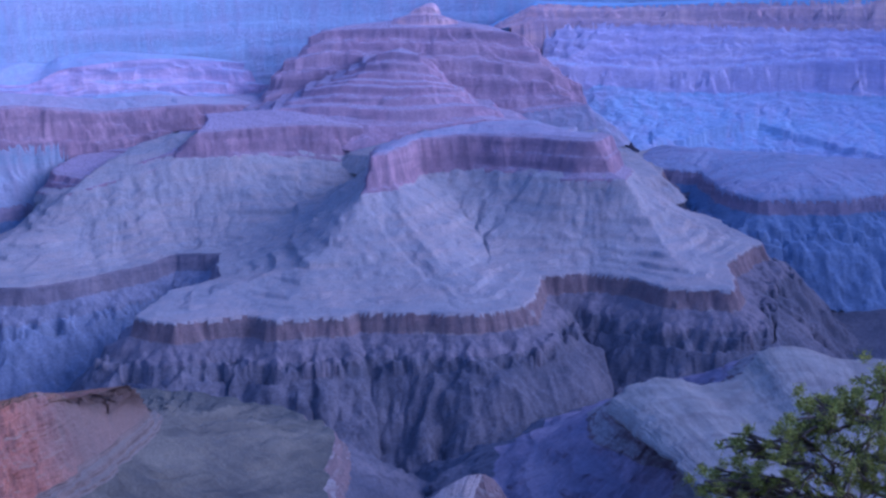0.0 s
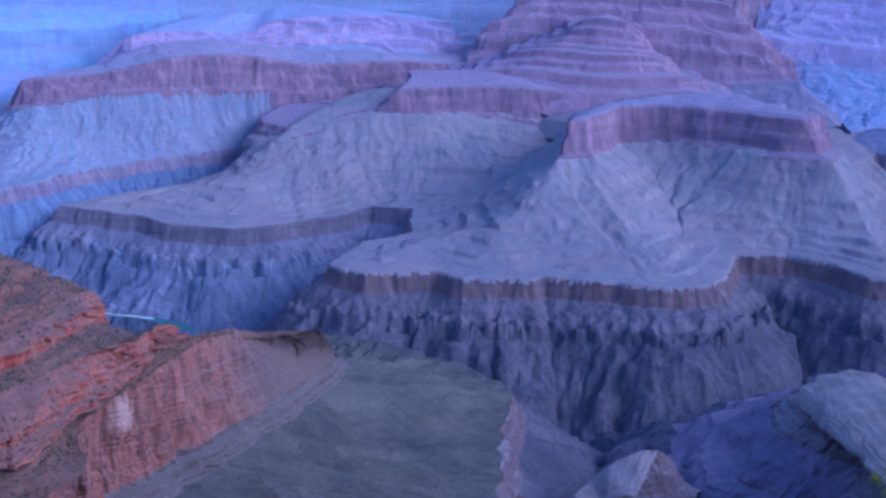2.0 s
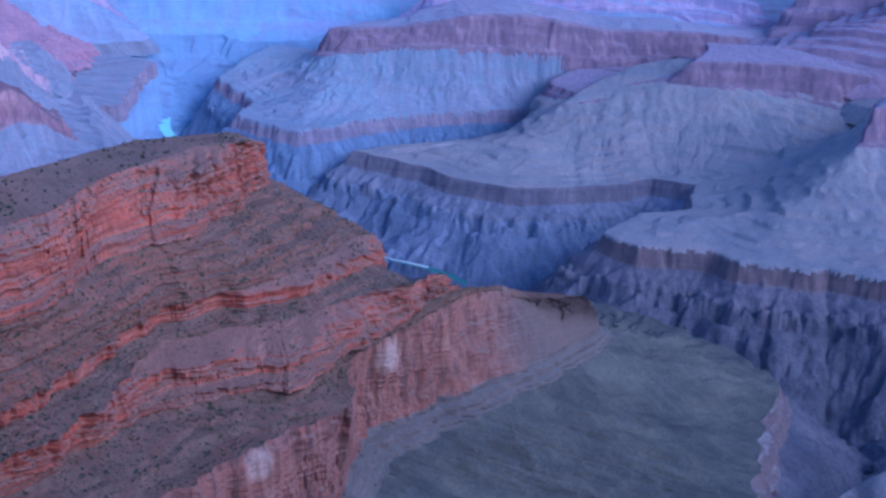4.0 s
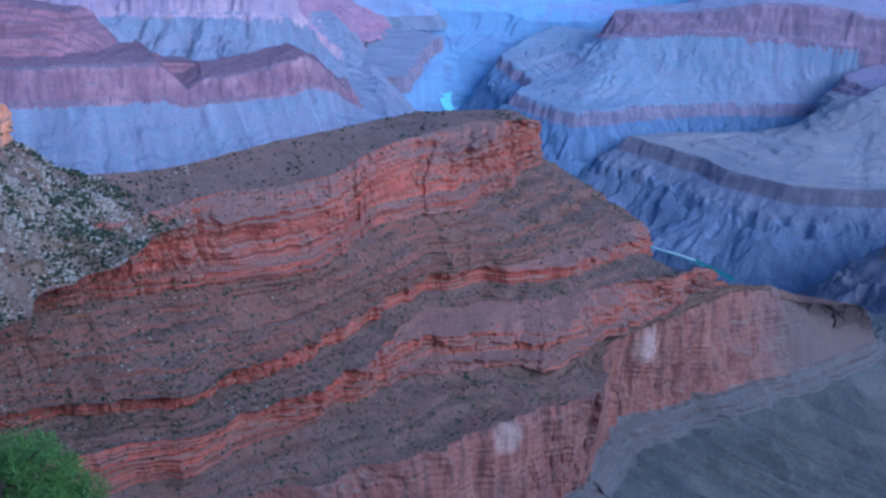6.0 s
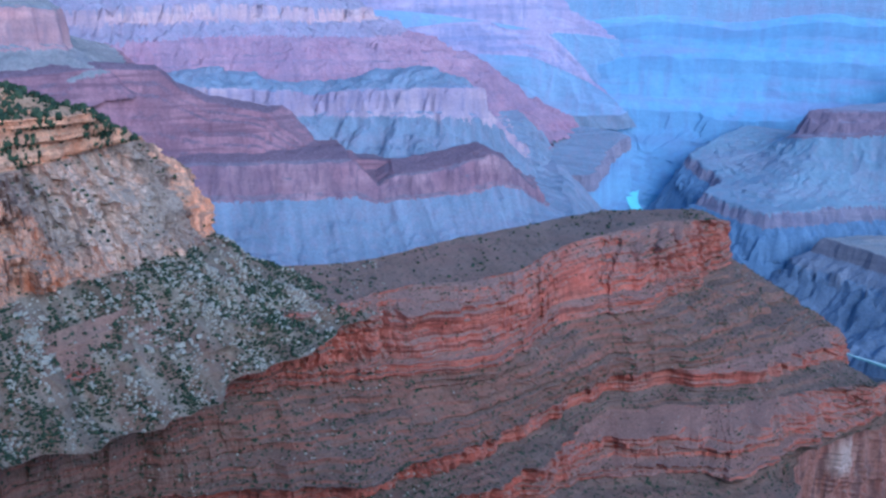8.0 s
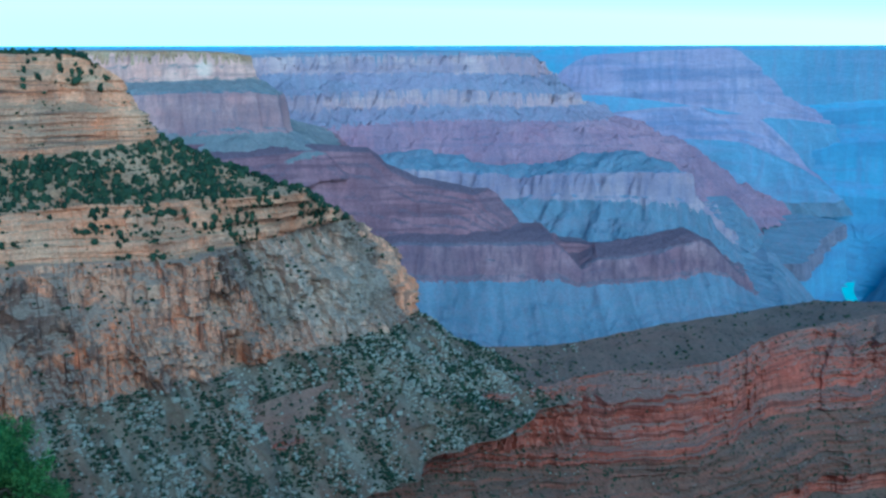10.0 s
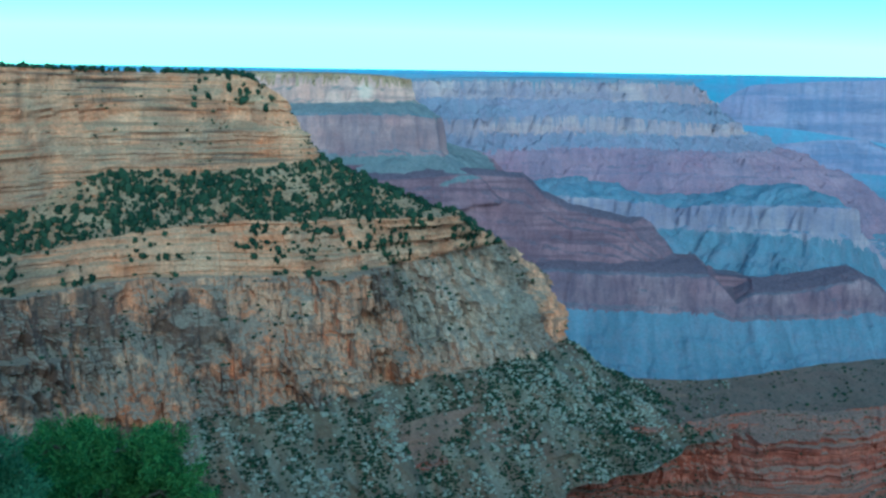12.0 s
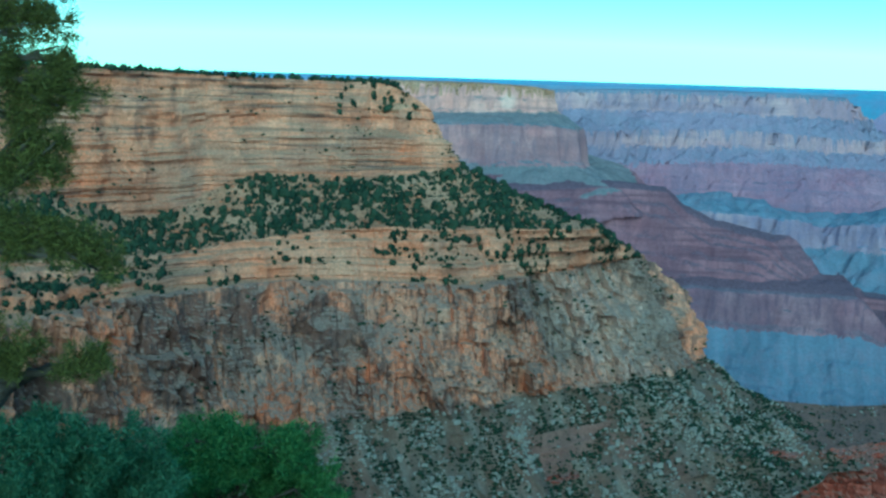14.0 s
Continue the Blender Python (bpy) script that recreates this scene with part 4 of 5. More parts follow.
RIVER_FAR_LEFT = [(-4398, 5488, -1340), (-4276, 5305, -1340), (-4112, 5089, -1340), (-3964, 4928, -1340), (-3815, 4788, -1340)]
RIVER_FAR_RIGHT = [(-4397, 5598, -1340), (-4249, 5385, -1340), (-4088, 5162, -1340), (-3944, 4993, -1340), (-3794, 4851, -1340)]
RAPID_FAR = [(-1886, 3501, -1290), (-1806, 3476, -1290), (-1738, 3474, -1290), (-1646, 3462, -1290), (-1542, 3423, -1290), (-1460, 3378, -1290)]
RAPID_NEAR = [(-1873, 3478, -1290), (-1788, 3442, -1290), (-1714, 3424, -1290), (-1615, 3396, -1290), (-1509, 3348, -1290), (-1431, 3310, -1290)]
KNOB_TOP = [(-112, 1957, -1046), (-88, 1998, -1030), (-47, 2009, -997), (21, 2030, -975), (59, 2049, -999), (83, 2078, -1058)]
BENCH_A = [(-4846, 4668, -1000), (-4970, 5282, -1000), (-5094, 5968, -1000), (-4958, 6283, -1000), (-4511, 6375, -1000), (-4116, 6307, -1000), (-4058, 6808, -1000), (-3852, 7529, -1000), (-3610, 8131, -1000)]
BENCH_B = [(-6955, 5712, -825), (-6366, 6362, -740), (-5887, 6808, -782), (-5558, 7079, -722), (-5220, 7332, -729), (-4774, 7629, -726), (-4128, 7997, -729), (-3518, 8284, -685)]
BENCH_C = [(-7432, 7417, -512), (-6878, 7934, -592), (-6380, 8340, -543), (-5905, 8682, -590), (-5313, 9057, -516), (-4843, 9317, -540), (-4137, 9650, -481)]
PURPLE_RIM = [(-6016, 3956, -512), (-5938, 4415, -480), (-5826, 4881, -448), (-5652, 5375, -412), (-5555, 5546, -465), (-5427, 5741, -480), (-5283, 5873, -625), (-5131, 5941, -826)]
PURPLE_FOOT = [(-5600, 3678, -620), (-5539, 4115, -613), (-5519, 4624, -611), (-5433, 5171, -608), (-5297, 5450, -624), (-5196, 5615, -691), (-5061, 5803, -792), (-4977, 5940, -895)]
PURPLE_APRON = [(-5017, 3290, -685), (-4978, 3696, -710), (-4983, 4174, -745), (-5067, 4829, -867), (-5030, 5290, -942), (-4939, 5511, -980), (-4841, 5729, -988), (-4793, 5898, -971)]
LEFT_BENCH = [(-3289, 3039, -1000), (-3375, 3447, -1000), (-3661, 3831, -1000), (-3615, 3997, -1000), (-3557, 4134, -1000), (-3700, 4349, -1000), (-3863, 4575, -1000), (-4066, 4885, -1000), (-4245, 5225, -1000), (-4457, 5321, -1000), (-4639, 5322, -1000)]
# ---------------------------------------------------------------- the canyon
def land():
    landform("near_cliff", "tan layered limestone and sandstone cliff with tree-covered benches", [below(CLIFF_RIM, -400, 4), CLIFF_RIM, CLIFF_FOOT, BENCH_EDGE, PALE_RIM, PALE_FOOT, TALUS_FOOT],
             [("plateau", WOODED, 12, "cliff", 3, 0.5, 0.3, "wooded plateau top"),
              ("upper_cliff", LIMESTONE, 90, "ledges6", 12, 2.2, 4.5, "tan ledgy limestone cliff"),
              ("wooded_slope", WOODED, 46, "slope", 8, 1, 0.5, "wooded talus slope"),
              ("ledge_band", LIMESTONE, 40, "ledges3", 10, 3, 3.5, "tan ledge with scattered trees"),
              ("pale_cliff", SANDSTONE, 96, "cliff", 26, 20, 0.6, "tan sandstone cliff with dark streaks"),
              ("boulder_slope", TALUS, 54, "slope", 24, 2, 0.5, "grey talus slope with boulders")], 1000, side=SIDE[0])
    halves = np.linspace(0, 10, 21)
    edge = spline(APRON_EDGE, np.interp(halves, range(11), [0, 0.8, 1.6, 2.4, 3.2, 3.9, 4.5, 5.2, 6.4, 8.3, 10]))
    tiers = [spline(line, halves) for line in (offset(RIDGE_CREST, -160, -620), RIDGE_CREST, RIDGE_TOP, RIDGE_LEDGE, RIDGE_STEP, RIDGE_STEP_FOOT, RIDGE_BENCH, RIDGE_BENCH_FOOT, RED_RIM, RED_FOOT)]
    landform("red_ridge", "long red sandstone ridge with stepped ledges", tiers + [below(between(tiers[-1], edge, 0.10), 0, 14), edge, offset(edge, 35, -1065), offset(edge, 420, -1345)],
             [("back_slope", RED_SLOPE, 6, "slope", 4, 1, 0.5, "red scree slope"),
              ("ridge_top", RED_TOP, 34, "layers3", 6, 1.2, 1, "brown rounded ridge top"),
              ("upper_cliff", RED_CLIFF, 84, "scarps2", 15, 9, 6, "red sandstone cliff"),
              ("scree", RED_LEDGE, 60, "layers6", 13, 3, 5, "red-brown scree with low shrubs"),
              ("middle_ledge", RED_CLIFF, 26, "scarps1", 15, 8, 5, "red sandstone ledge"),
              ("bench", RED_SLOPE, 16, "layers3", 12, 2.5, 4, "red-brown bench"),
              ("lower_cliff", RED_CLIFF, 58, "scarps2", 14, 9, 6, "red sandstone cliffs"),
              ("lower_scree", RED_SLOPE, 28, "layers3", 14, 2, 1.5, "red-brown scree"),
              ("red_wall", RED_WALL, 50, "cliff", 22, 6, 2, "stained red limestone wall"),
              ("foot_ledge", FOOT_LEDGE, 26, "ledges4", 20, 3, 3, "thin grey-brown ledges"),
              ("apron", NEAR_SHALE, 70, "wash", 24, 1.2, 0.2, "grey-green shale slope"),
              ("rim_ledge", TAPEATS, 10, "cliff", 16, 5, 2, "brown sandstone rim"),
              ("gorge_wall", SCHIST, 40, "gorge", 30, 6, 2, "dark schist gorge wall")], 900, side=SIDE[1], seed=3)
    # lower ledges take the paler far colour, brightening a face turned from the sun
    landform("near_bench", "grey-green shale bench above the inner gorge", [towards(BENCH_RIM, (500, 900, -800), 0.9), BENCH_RIM, offset(BENCH_RIM, 45, -1000), offset(BENCH_RIM, 260, -1120), offset(BENCH_RIM, 620, -1345)],
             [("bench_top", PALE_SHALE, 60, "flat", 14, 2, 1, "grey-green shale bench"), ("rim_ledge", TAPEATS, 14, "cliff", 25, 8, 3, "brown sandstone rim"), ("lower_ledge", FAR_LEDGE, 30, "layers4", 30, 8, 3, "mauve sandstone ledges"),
              ("gorge_wall", SCHIST, 50, "gorge", 45, 8, 2, "dark schist gorge wall")], 420, size=2, side=SIDE[2])
    west = away(PLATFORM_WEST, [1.05] * 10 + [1.04, 1.02, 1.0])
    butte_foot, butte_rim = (away(line, [1.03, 1.07] + [1.1] * 6) for line in (BUTTE_FOOT, BUTTE_RIM))
    # west of this bend the gorge wears the haze-tinted copies
    bend = sum(math.dist(p[:2], q[:2]) for p, q in zip(west, west[1:] + PLATFORM_EAST[:1]))
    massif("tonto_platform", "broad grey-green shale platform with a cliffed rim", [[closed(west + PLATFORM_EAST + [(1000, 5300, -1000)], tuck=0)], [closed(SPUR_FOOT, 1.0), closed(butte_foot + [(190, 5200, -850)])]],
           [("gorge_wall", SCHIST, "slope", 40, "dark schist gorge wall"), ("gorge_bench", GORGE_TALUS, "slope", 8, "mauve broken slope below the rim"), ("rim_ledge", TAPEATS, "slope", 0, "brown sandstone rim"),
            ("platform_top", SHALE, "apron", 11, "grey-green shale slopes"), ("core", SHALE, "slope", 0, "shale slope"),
            ("west_gorge_wall", WEST_SCHIST, "slope", 40, "schist gorge wall tinted blue for haze"), ("west_gorge_bench", WEST_TALUS, "slope", 8, "mauve broken slope below the rim"), ("west_rim_ledge", WEST_LEDGE, "slope", 0, "brown sandstone rim")],
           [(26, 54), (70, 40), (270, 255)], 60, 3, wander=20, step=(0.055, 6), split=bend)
    massif("scree_saddle", "scree-covered saddle between the spur and the butte", [[np.array([(-440, 4740, -800), (-300, 4560, -780), (-110, 4480, -765), (20, 4520, -750), (150, 4700, -745), (60, 5100, -790), (-350, 5000, -790)], float)]],
           [("foot", SHALE, "slope", 3, "scree"), ("top", SHALE, "slope", 4, "scree-covered top")], [(60, 70)], 50, 31, wander=12)
    massif("scree_shoulder", "scree-covered shoulder beside the spur", [[np.array([(520, 4640, -890), (740, 4560, -930), (880, 4800, -950), (860, 5500, -950), (640, 5700, -900), (440, 5200, -850)], float)]],
           [("foot", SHALE, "slope", 5, "scree"), ("top", SHALE, "slope", 6, "scree-covered top")], [(120, 110)], 60, 32, wander=16)
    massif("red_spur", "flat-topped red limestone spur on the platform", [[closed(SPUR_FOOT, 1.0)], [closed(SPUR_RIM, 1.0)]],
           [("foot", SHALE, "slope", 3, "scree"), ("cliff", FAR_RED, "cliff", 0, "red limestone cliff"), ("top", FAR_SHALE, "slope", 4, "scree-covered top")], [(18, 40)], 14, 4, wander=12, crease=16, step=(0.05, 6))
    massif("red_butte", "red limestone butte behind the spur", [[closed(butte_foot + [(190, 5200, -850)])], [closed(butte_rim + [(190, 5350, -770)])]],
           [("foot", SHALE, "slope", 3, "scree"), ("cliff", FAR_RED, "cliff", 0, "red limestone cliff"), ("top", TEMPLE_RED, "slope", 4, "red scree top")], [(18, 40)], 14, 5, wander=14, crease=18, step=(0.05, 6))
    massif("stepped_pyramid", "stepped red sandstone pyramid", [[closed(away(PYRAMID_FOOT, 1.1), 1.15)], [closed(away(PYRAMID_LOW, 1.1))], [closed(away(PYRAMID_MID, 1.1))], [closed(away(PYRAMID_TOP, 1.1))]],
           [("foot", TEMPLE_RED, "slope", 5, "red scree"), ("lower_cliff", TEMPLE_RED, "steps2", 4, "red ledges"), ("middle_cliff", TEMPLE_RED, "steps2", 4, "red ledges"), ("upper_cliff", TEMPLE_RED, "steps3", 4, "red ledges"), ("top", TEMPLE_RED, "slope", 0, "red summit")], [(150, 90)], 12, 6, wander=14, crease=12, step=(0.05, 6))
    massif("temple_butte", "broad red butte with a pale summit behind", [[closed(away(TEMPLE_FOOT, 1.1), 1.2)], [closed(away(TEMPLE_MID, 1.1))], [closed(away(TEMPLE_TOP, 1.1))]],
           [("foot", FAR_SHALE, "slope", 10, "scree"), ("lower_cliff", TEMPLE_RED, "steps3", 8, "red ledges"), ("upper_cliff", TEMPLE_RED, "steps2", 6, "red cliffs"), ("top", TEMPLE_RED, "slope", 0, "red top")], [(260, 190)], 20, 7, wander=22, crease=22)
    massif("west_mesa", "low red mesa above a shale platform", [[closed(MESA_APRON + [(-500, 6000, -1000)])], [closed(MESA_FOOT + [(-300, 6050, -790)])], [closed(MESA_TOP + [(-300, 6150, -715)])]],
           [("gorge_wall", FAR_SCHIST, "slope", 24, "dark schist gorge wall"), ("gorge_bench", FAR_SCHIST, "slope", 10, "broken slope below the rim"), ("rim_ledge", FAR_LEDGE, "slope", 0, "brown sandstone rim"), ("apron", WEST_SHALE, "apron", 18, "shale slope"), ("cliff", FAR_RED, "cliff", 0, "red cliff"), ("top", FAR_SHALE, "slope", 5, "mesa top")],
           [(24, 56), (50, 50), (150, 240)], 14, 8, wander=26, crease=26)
    landform("pale_summit", "pale pointed rock summit", [towards(away(PEAK_TOP, 1.1), (-66, 6360, -253), 0.8), away(PEAK_TOP, 1.1), away(PEAK_FOOT, 1.1), offset(away(PEAK_FOOT, 1.1), 100, -495)],
             [("tip", FAR_PALE, 5, "flat", 1, 1, 1, "pale tip"), ("slope", FAR_PALE, 24, "ledges3", 5, 6, 3, "pale scree"), ("foot", FAR_RED, 8, "slope", 4, 2, 1, "red foot")], 160, size=3, side=SIDE[8])
    landform("west_tier", "banded red tier behind the mesa", [towards(TIER_TOP, (-2600, 7800, -500), 0.5), TIER_TOP, TIER_FOOT, offset(TIER_FOOT, 700, -950)],
             [("top", HAZED_SLOPE, 8, "flat", 5, 2, 1, "tier top"), ("cliff", HAZED_CLIFF, 30, "ledges4", 100, 18, 6, "red cliff"), ("apron", HAZED_SLOPE, 20, "slope", 100, 8, 3, "shale slope")], 340, size=4, side=SIDE[10])
    massif("promontory", "red limestone promontory above slopes tinted blue for haze", [[closed(PROM_APRON, 1.4)], [closed(between(PROM_FOOT, PROM_RIM, 0.3), 1.25)], [closed(PROM_RIM)]],
           [("foot", HAZED_BASIN, "slope", 14, "shale slope"), ("apron", HAZED_BASIN, "apron", 14, "shale slope tinted blue for haze"), ("cliff", PROM_RED, "cliff", 4, "red limestone cliff"), ("top", SHOULDER_RED, "slope", 6, "red top")], [(260, 270)], 30, 21, wander=14, crease=22, step=(0.045, 4.5))
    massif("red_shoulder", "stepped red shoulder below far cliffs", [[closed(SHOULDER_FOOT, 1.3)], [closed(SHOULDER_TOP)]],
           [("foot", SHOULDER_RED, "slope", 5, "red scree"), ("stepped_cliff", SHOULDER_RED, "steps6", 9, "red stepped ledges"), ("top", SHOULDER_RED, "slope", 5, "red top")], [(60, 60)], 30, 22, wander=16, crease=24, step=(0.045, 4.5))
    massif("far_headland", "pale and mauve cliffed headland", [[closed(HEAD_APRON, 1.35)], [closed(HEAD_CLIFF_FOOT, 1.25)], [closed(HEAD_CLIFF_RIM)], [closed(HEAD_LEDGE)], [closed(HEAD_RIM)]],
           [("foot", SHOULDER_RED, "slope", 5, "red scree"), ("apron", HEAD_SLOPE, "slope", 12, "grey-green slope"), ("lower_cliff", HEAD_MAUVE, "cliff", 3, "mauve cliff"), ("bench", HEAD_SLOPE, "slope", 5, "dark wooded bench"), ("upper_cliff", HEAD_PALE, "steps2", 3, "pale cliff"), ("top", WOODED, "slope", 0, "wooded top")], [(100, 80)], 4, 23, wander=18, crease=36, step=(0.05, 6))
    massif("far_wall", "far canyon wall of banded cliffs tinted mauve for haze", [[closed(WALL_APRON, 1.35)], [closed(between(WALL_CLIFF_FOOT, WALL_APRON, 0.35), 1.3)], [closed(WALL_CLIFF_FOOT)], [closed(WALL_CLIFF_RIM)], [closed(WALL_LEDGE)], [closed(WALL_RIM)]],
           [("foot", WALL_RED, "slope", 30, "red ledges"), ("red_ledge", WALL_RED, "steps5", 16, "ledges tinted mauve for haze"), ("talus", WALL_SLOPE, "slope", 30, "talus slope tinted blue for haze"), ("lower_cliff", FAR_PALE, "cliff", 4, "mauve cliff"), ("bench", WALL_SLOPE, "slope", 8, "bench"), ("upper_cliff", FAR_PALE, "steps3", 4, "pale cliff"), ("top", FAR_SHALE, "slope", 0, "wooded top")], [(700, 430)], 4, 24, wander=64, crease=105, step=(0.06, 11))
    massif("basin_wall", "limestone wall round a basin, tinted mauve and blue for haze", [[closed(BASIN_APRON, 1.4)], [closed(BASIN_FOOT, 1.25)], [closed(BASIN_RIM)]],
           [("foot", HAZED_BASIN, "slope", 25, "slope"), ("apron", HAZED_BASIN, "apron", 26, "basin slope tinted blue for haze"), ("cliff", BASIN_CLIFF, "cliff", 5, "mauve cliff"), ("top", HAZED_BASIN, "slope", 14, "bench")], [(160, 200)], 60, 25, wander=34, crease=55, step=(0.05, 6))
    landform("left_bench", "shale bench with a dark rim above the far river", [towards(LEFT_BENCH, (-4600, 4300, -990), 0.6), LEFT_BENCH, offset(LEFT_BENCH, 15, -1075), offset(LEFT_BENCH, 50, -1345)],
             [("bench_top", HAZED_BASIN, 14, "flat", 20, 5, 2, "blue-green shale bench"), ("rim_ledge", FAR_LEDGE, 10, "cliff", 40, 14, 4, "dark rim"), ("gorge_wall", REMOTE_RIM, 24, "slope", 18, 12, 3, "dark gorge wall")], 260, size=3.5)
    landform("far_notch", "remote banded canyon cliffs tinted blue for haze", [towards(NOTCH_RIM, (-9000, 6000, 0), 0.4), NOTCH_RIM, NOTCH_FOOT, below(NOTCH_FOOT, 300, 350)],
             [("top", REMOTE, 6, "flat", 3, 1, 1, ""), ("cliff", HAZED_CLIFF, 50, "ledges6", 180, 30, 8, ""), ("apron", HAZED_SLOPE, 30, "layers5", 160, 20, 5, "")], 320, size=5, side=SIDE[16])
    landform("hazed_plateau", "far banded plateau edge tinted purple for haze", [towards(PURPLE_RIM, (-8000, 5000, -300), 0.4), PURPLE_RIM, PURPLE_FOOT, PURPLE_APRON, offset(PURPLE_APRON, 120, -1060)],
             [("top", HAZED_SLOPE, 6, "flat", 3, 1, 1, "lilac top"), ("cliff", HAZED_CLIFF, 44, "layers5", 150, 30, 8, "purple ledges"), ("apron", HAZED_SLOPE, 30, "layers4", 120, 20, 5, "lilac slope"), ("foot", HAZED_BASIN, 8, "slope", 60, 10, 3, "blue slope")], 340, size=4.5)
    massif("north_rim", "distant pale rim over cliffs tinted mauve for haze", [[closed(NORTH_APRON, 1.75, 0)], [closed(NORTH_RED_FOOT, 1.28, 0)], [closed(NORTH_RED_RIM, 1.25, 0)], [closed(NORTH_PALE_FOOT, 1.1, 0)], [closed(NORTH_TOP, 1.05, 0)]],
           [("foot", NORTH_SLOPE, "slope", 30, "blue slope"), ("apron", NORTH_SLOPE, "apron", 16, "slope tinted blue-grey for haze"), ("red_cliff", NORTH_CLIFF, "cliff", 6, "mauve cliff"), ("middle_cliff", NORTH_CLIFF, "steps4", 20, "ledges tinted mauve for haze"), ("pale_cliff", FAR_PALE, "steps2", 6, "pale cliff"), ("top", REMOTE, "slope", 0, "top tinted blue for haze")], [(200, 250)], 10, 26, wander=40, crease=46, step=(0.075, 14))
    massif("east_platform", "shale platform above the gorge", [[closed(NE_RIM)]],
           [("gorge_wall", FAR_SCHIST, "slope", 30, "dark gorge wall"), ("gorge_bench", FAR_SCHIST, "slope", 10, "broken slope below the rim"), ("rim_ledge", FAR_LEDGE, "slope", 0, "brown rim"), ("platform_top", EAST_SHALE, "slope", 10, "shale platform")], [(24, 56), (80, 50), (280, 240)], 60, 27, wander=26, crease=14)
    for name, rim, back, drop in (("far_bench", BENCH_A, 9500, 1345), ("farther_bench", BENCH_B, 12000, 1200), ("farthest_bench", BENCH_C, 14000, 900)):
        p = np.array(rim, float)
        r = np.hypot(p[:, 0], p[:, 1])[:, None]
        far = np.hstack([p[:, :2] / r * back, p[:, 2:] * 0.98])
        landform(name, "remote shale bench, tinted blue for haze, with a dark rim", [far, rim, below(rim, 60, 110), offset(rim, 900, -drop)],
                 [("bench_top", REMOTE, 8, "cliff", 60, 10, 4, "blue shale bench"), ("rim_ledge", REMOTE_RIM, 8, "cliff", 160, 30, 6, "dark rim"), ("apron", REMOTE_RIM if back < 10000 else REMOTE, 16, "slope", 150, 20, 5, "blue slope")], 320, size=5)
    landform("gorge_knob", "rounded rock knob on the near gorge wall", [towards(KNOB_TOP, (-60, 1900, -1100), 0.5), KNOB_TOP, offset(KNOB_TOP, 60, -1060), offset(KNOB_TOP, -40, -1340)],
             [("back", SHALE, 10, "slope", 8, 3, 1, "shale slope"), ("crag", TAPEATS, 14, "cliff", 10, 6, 2, "brown crag"), ("foot", SCHIST, 10, "slope", 20, 8, 2, "dark schist")], 160, size=1.6)
    # the horizon all round the far side, the river level, and the rim on which the camera stands
    a = np.radians(np.linspace(-70, 140, 29))
    ring = lambda r, z: np.stack([-r * np.sin(a), r * np.cos(a), np.full(len(a), float(z))], axis=1)
    landform("horizon_plateau", "remote plateau on the horizon, tinted blue for haze", [ring(30000, -60), ring(13000, -75), ring(12000, -420), ring(10000, -900), ring(7500, -1250)],
             [("plateau", REMOTE, 8, "flat", 2, 1, 1, ""), ("upper_cliff", HAZED_SLOPE, 20, "ledges3", 200, 50, 10, ""), ("lower_cliff", HAZED_SLOPE, 20, "ledges3", 250, 50, 10, ""), ("apron", HAZED_SLOPE, 40, "ledges6", 200, 20, 5, "")], 420, size=8, side=SIDE[19], category="plateau")


def height(x, y):
    """The rim underfoot, the fall below it, and the canyon floor."""
    r = np.hypot(x, y)
    turn = np.abs((np.degrees(np.arctan2(-x, y)) - 38 + 180) % 360 - 180)
    open_ = np.clip((112 - turn) / 22, 0, 1)
    open_ = open_ * open_ * (3 - 2 * open_)
    fall = np.interp(r, [0, 1.2, 6, 40, 620, 1500, 2600], [0, 0, 3.4, 32, 960, 1250, 1345])
    return -1.65 - open_ * fall + (1 - open_) * np.minimum(r * 0.01, 6)


def ground():
    b = np.radians(np.linspace(-180, 180, 241))
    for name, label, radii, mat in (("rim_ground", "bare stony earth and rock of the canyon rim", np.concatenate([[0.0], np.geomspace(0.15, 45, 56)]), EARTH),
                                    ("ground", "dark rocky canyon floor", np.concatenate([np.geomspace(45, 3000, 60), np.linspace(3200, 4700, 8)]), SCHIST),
                                    ("far_ground", "distant canyon floor tinted blue for haze", np.linspace(4700, 14000, 26), FLOOR)):
        g = np.stack([np.stack([-q * np.sin(b), q * np.cos(b), 0 * b], axis=1) for q in radii])
        g[..., 2] = height(g[..., 0], g[..., 1])
        p = g.reshape(-1, 3)
        r = np.hypot(p[:, 0], p[:, 1])
        w = np.clip((r - 0.1) / 4, 0, 1) * np.where(r < 45, 1, 0)
        p[:, 2] += w * (0.5 * rough(p / 2.2, 4) + 0.16 * rough(p / 0.5, 3))
        seam = np.abs(r - 45) < 0.5
        p[seam, 2] -= 0.3 if name == "ground" else 0
        tagged(sheet(name, p.reshape(g.shape), mat), label, "ground", kind="structure")


def ribbon(name, label, left, right, mat, lift=0):
    u = np.linspace(0, len(left) - 1, 60)
    a, c = spline(left, u), spline(right, u)
    q = np.linspace(0, 1, 8)[:, None, None]
    g = a + (c - a) * q
    g[..., 2] += lift
    return tagged(sheet(name, g, mat, smooth=True), label, "river", kind="structure")


SIDE = [1] * 20
land()
ground()
ribbon("river", "green river far down the canyon, sky reflection painted in", RIVER_FAR_LEFT, RIVER_FAR_RIGHT, SKY_SHEEN_WATER, 16)
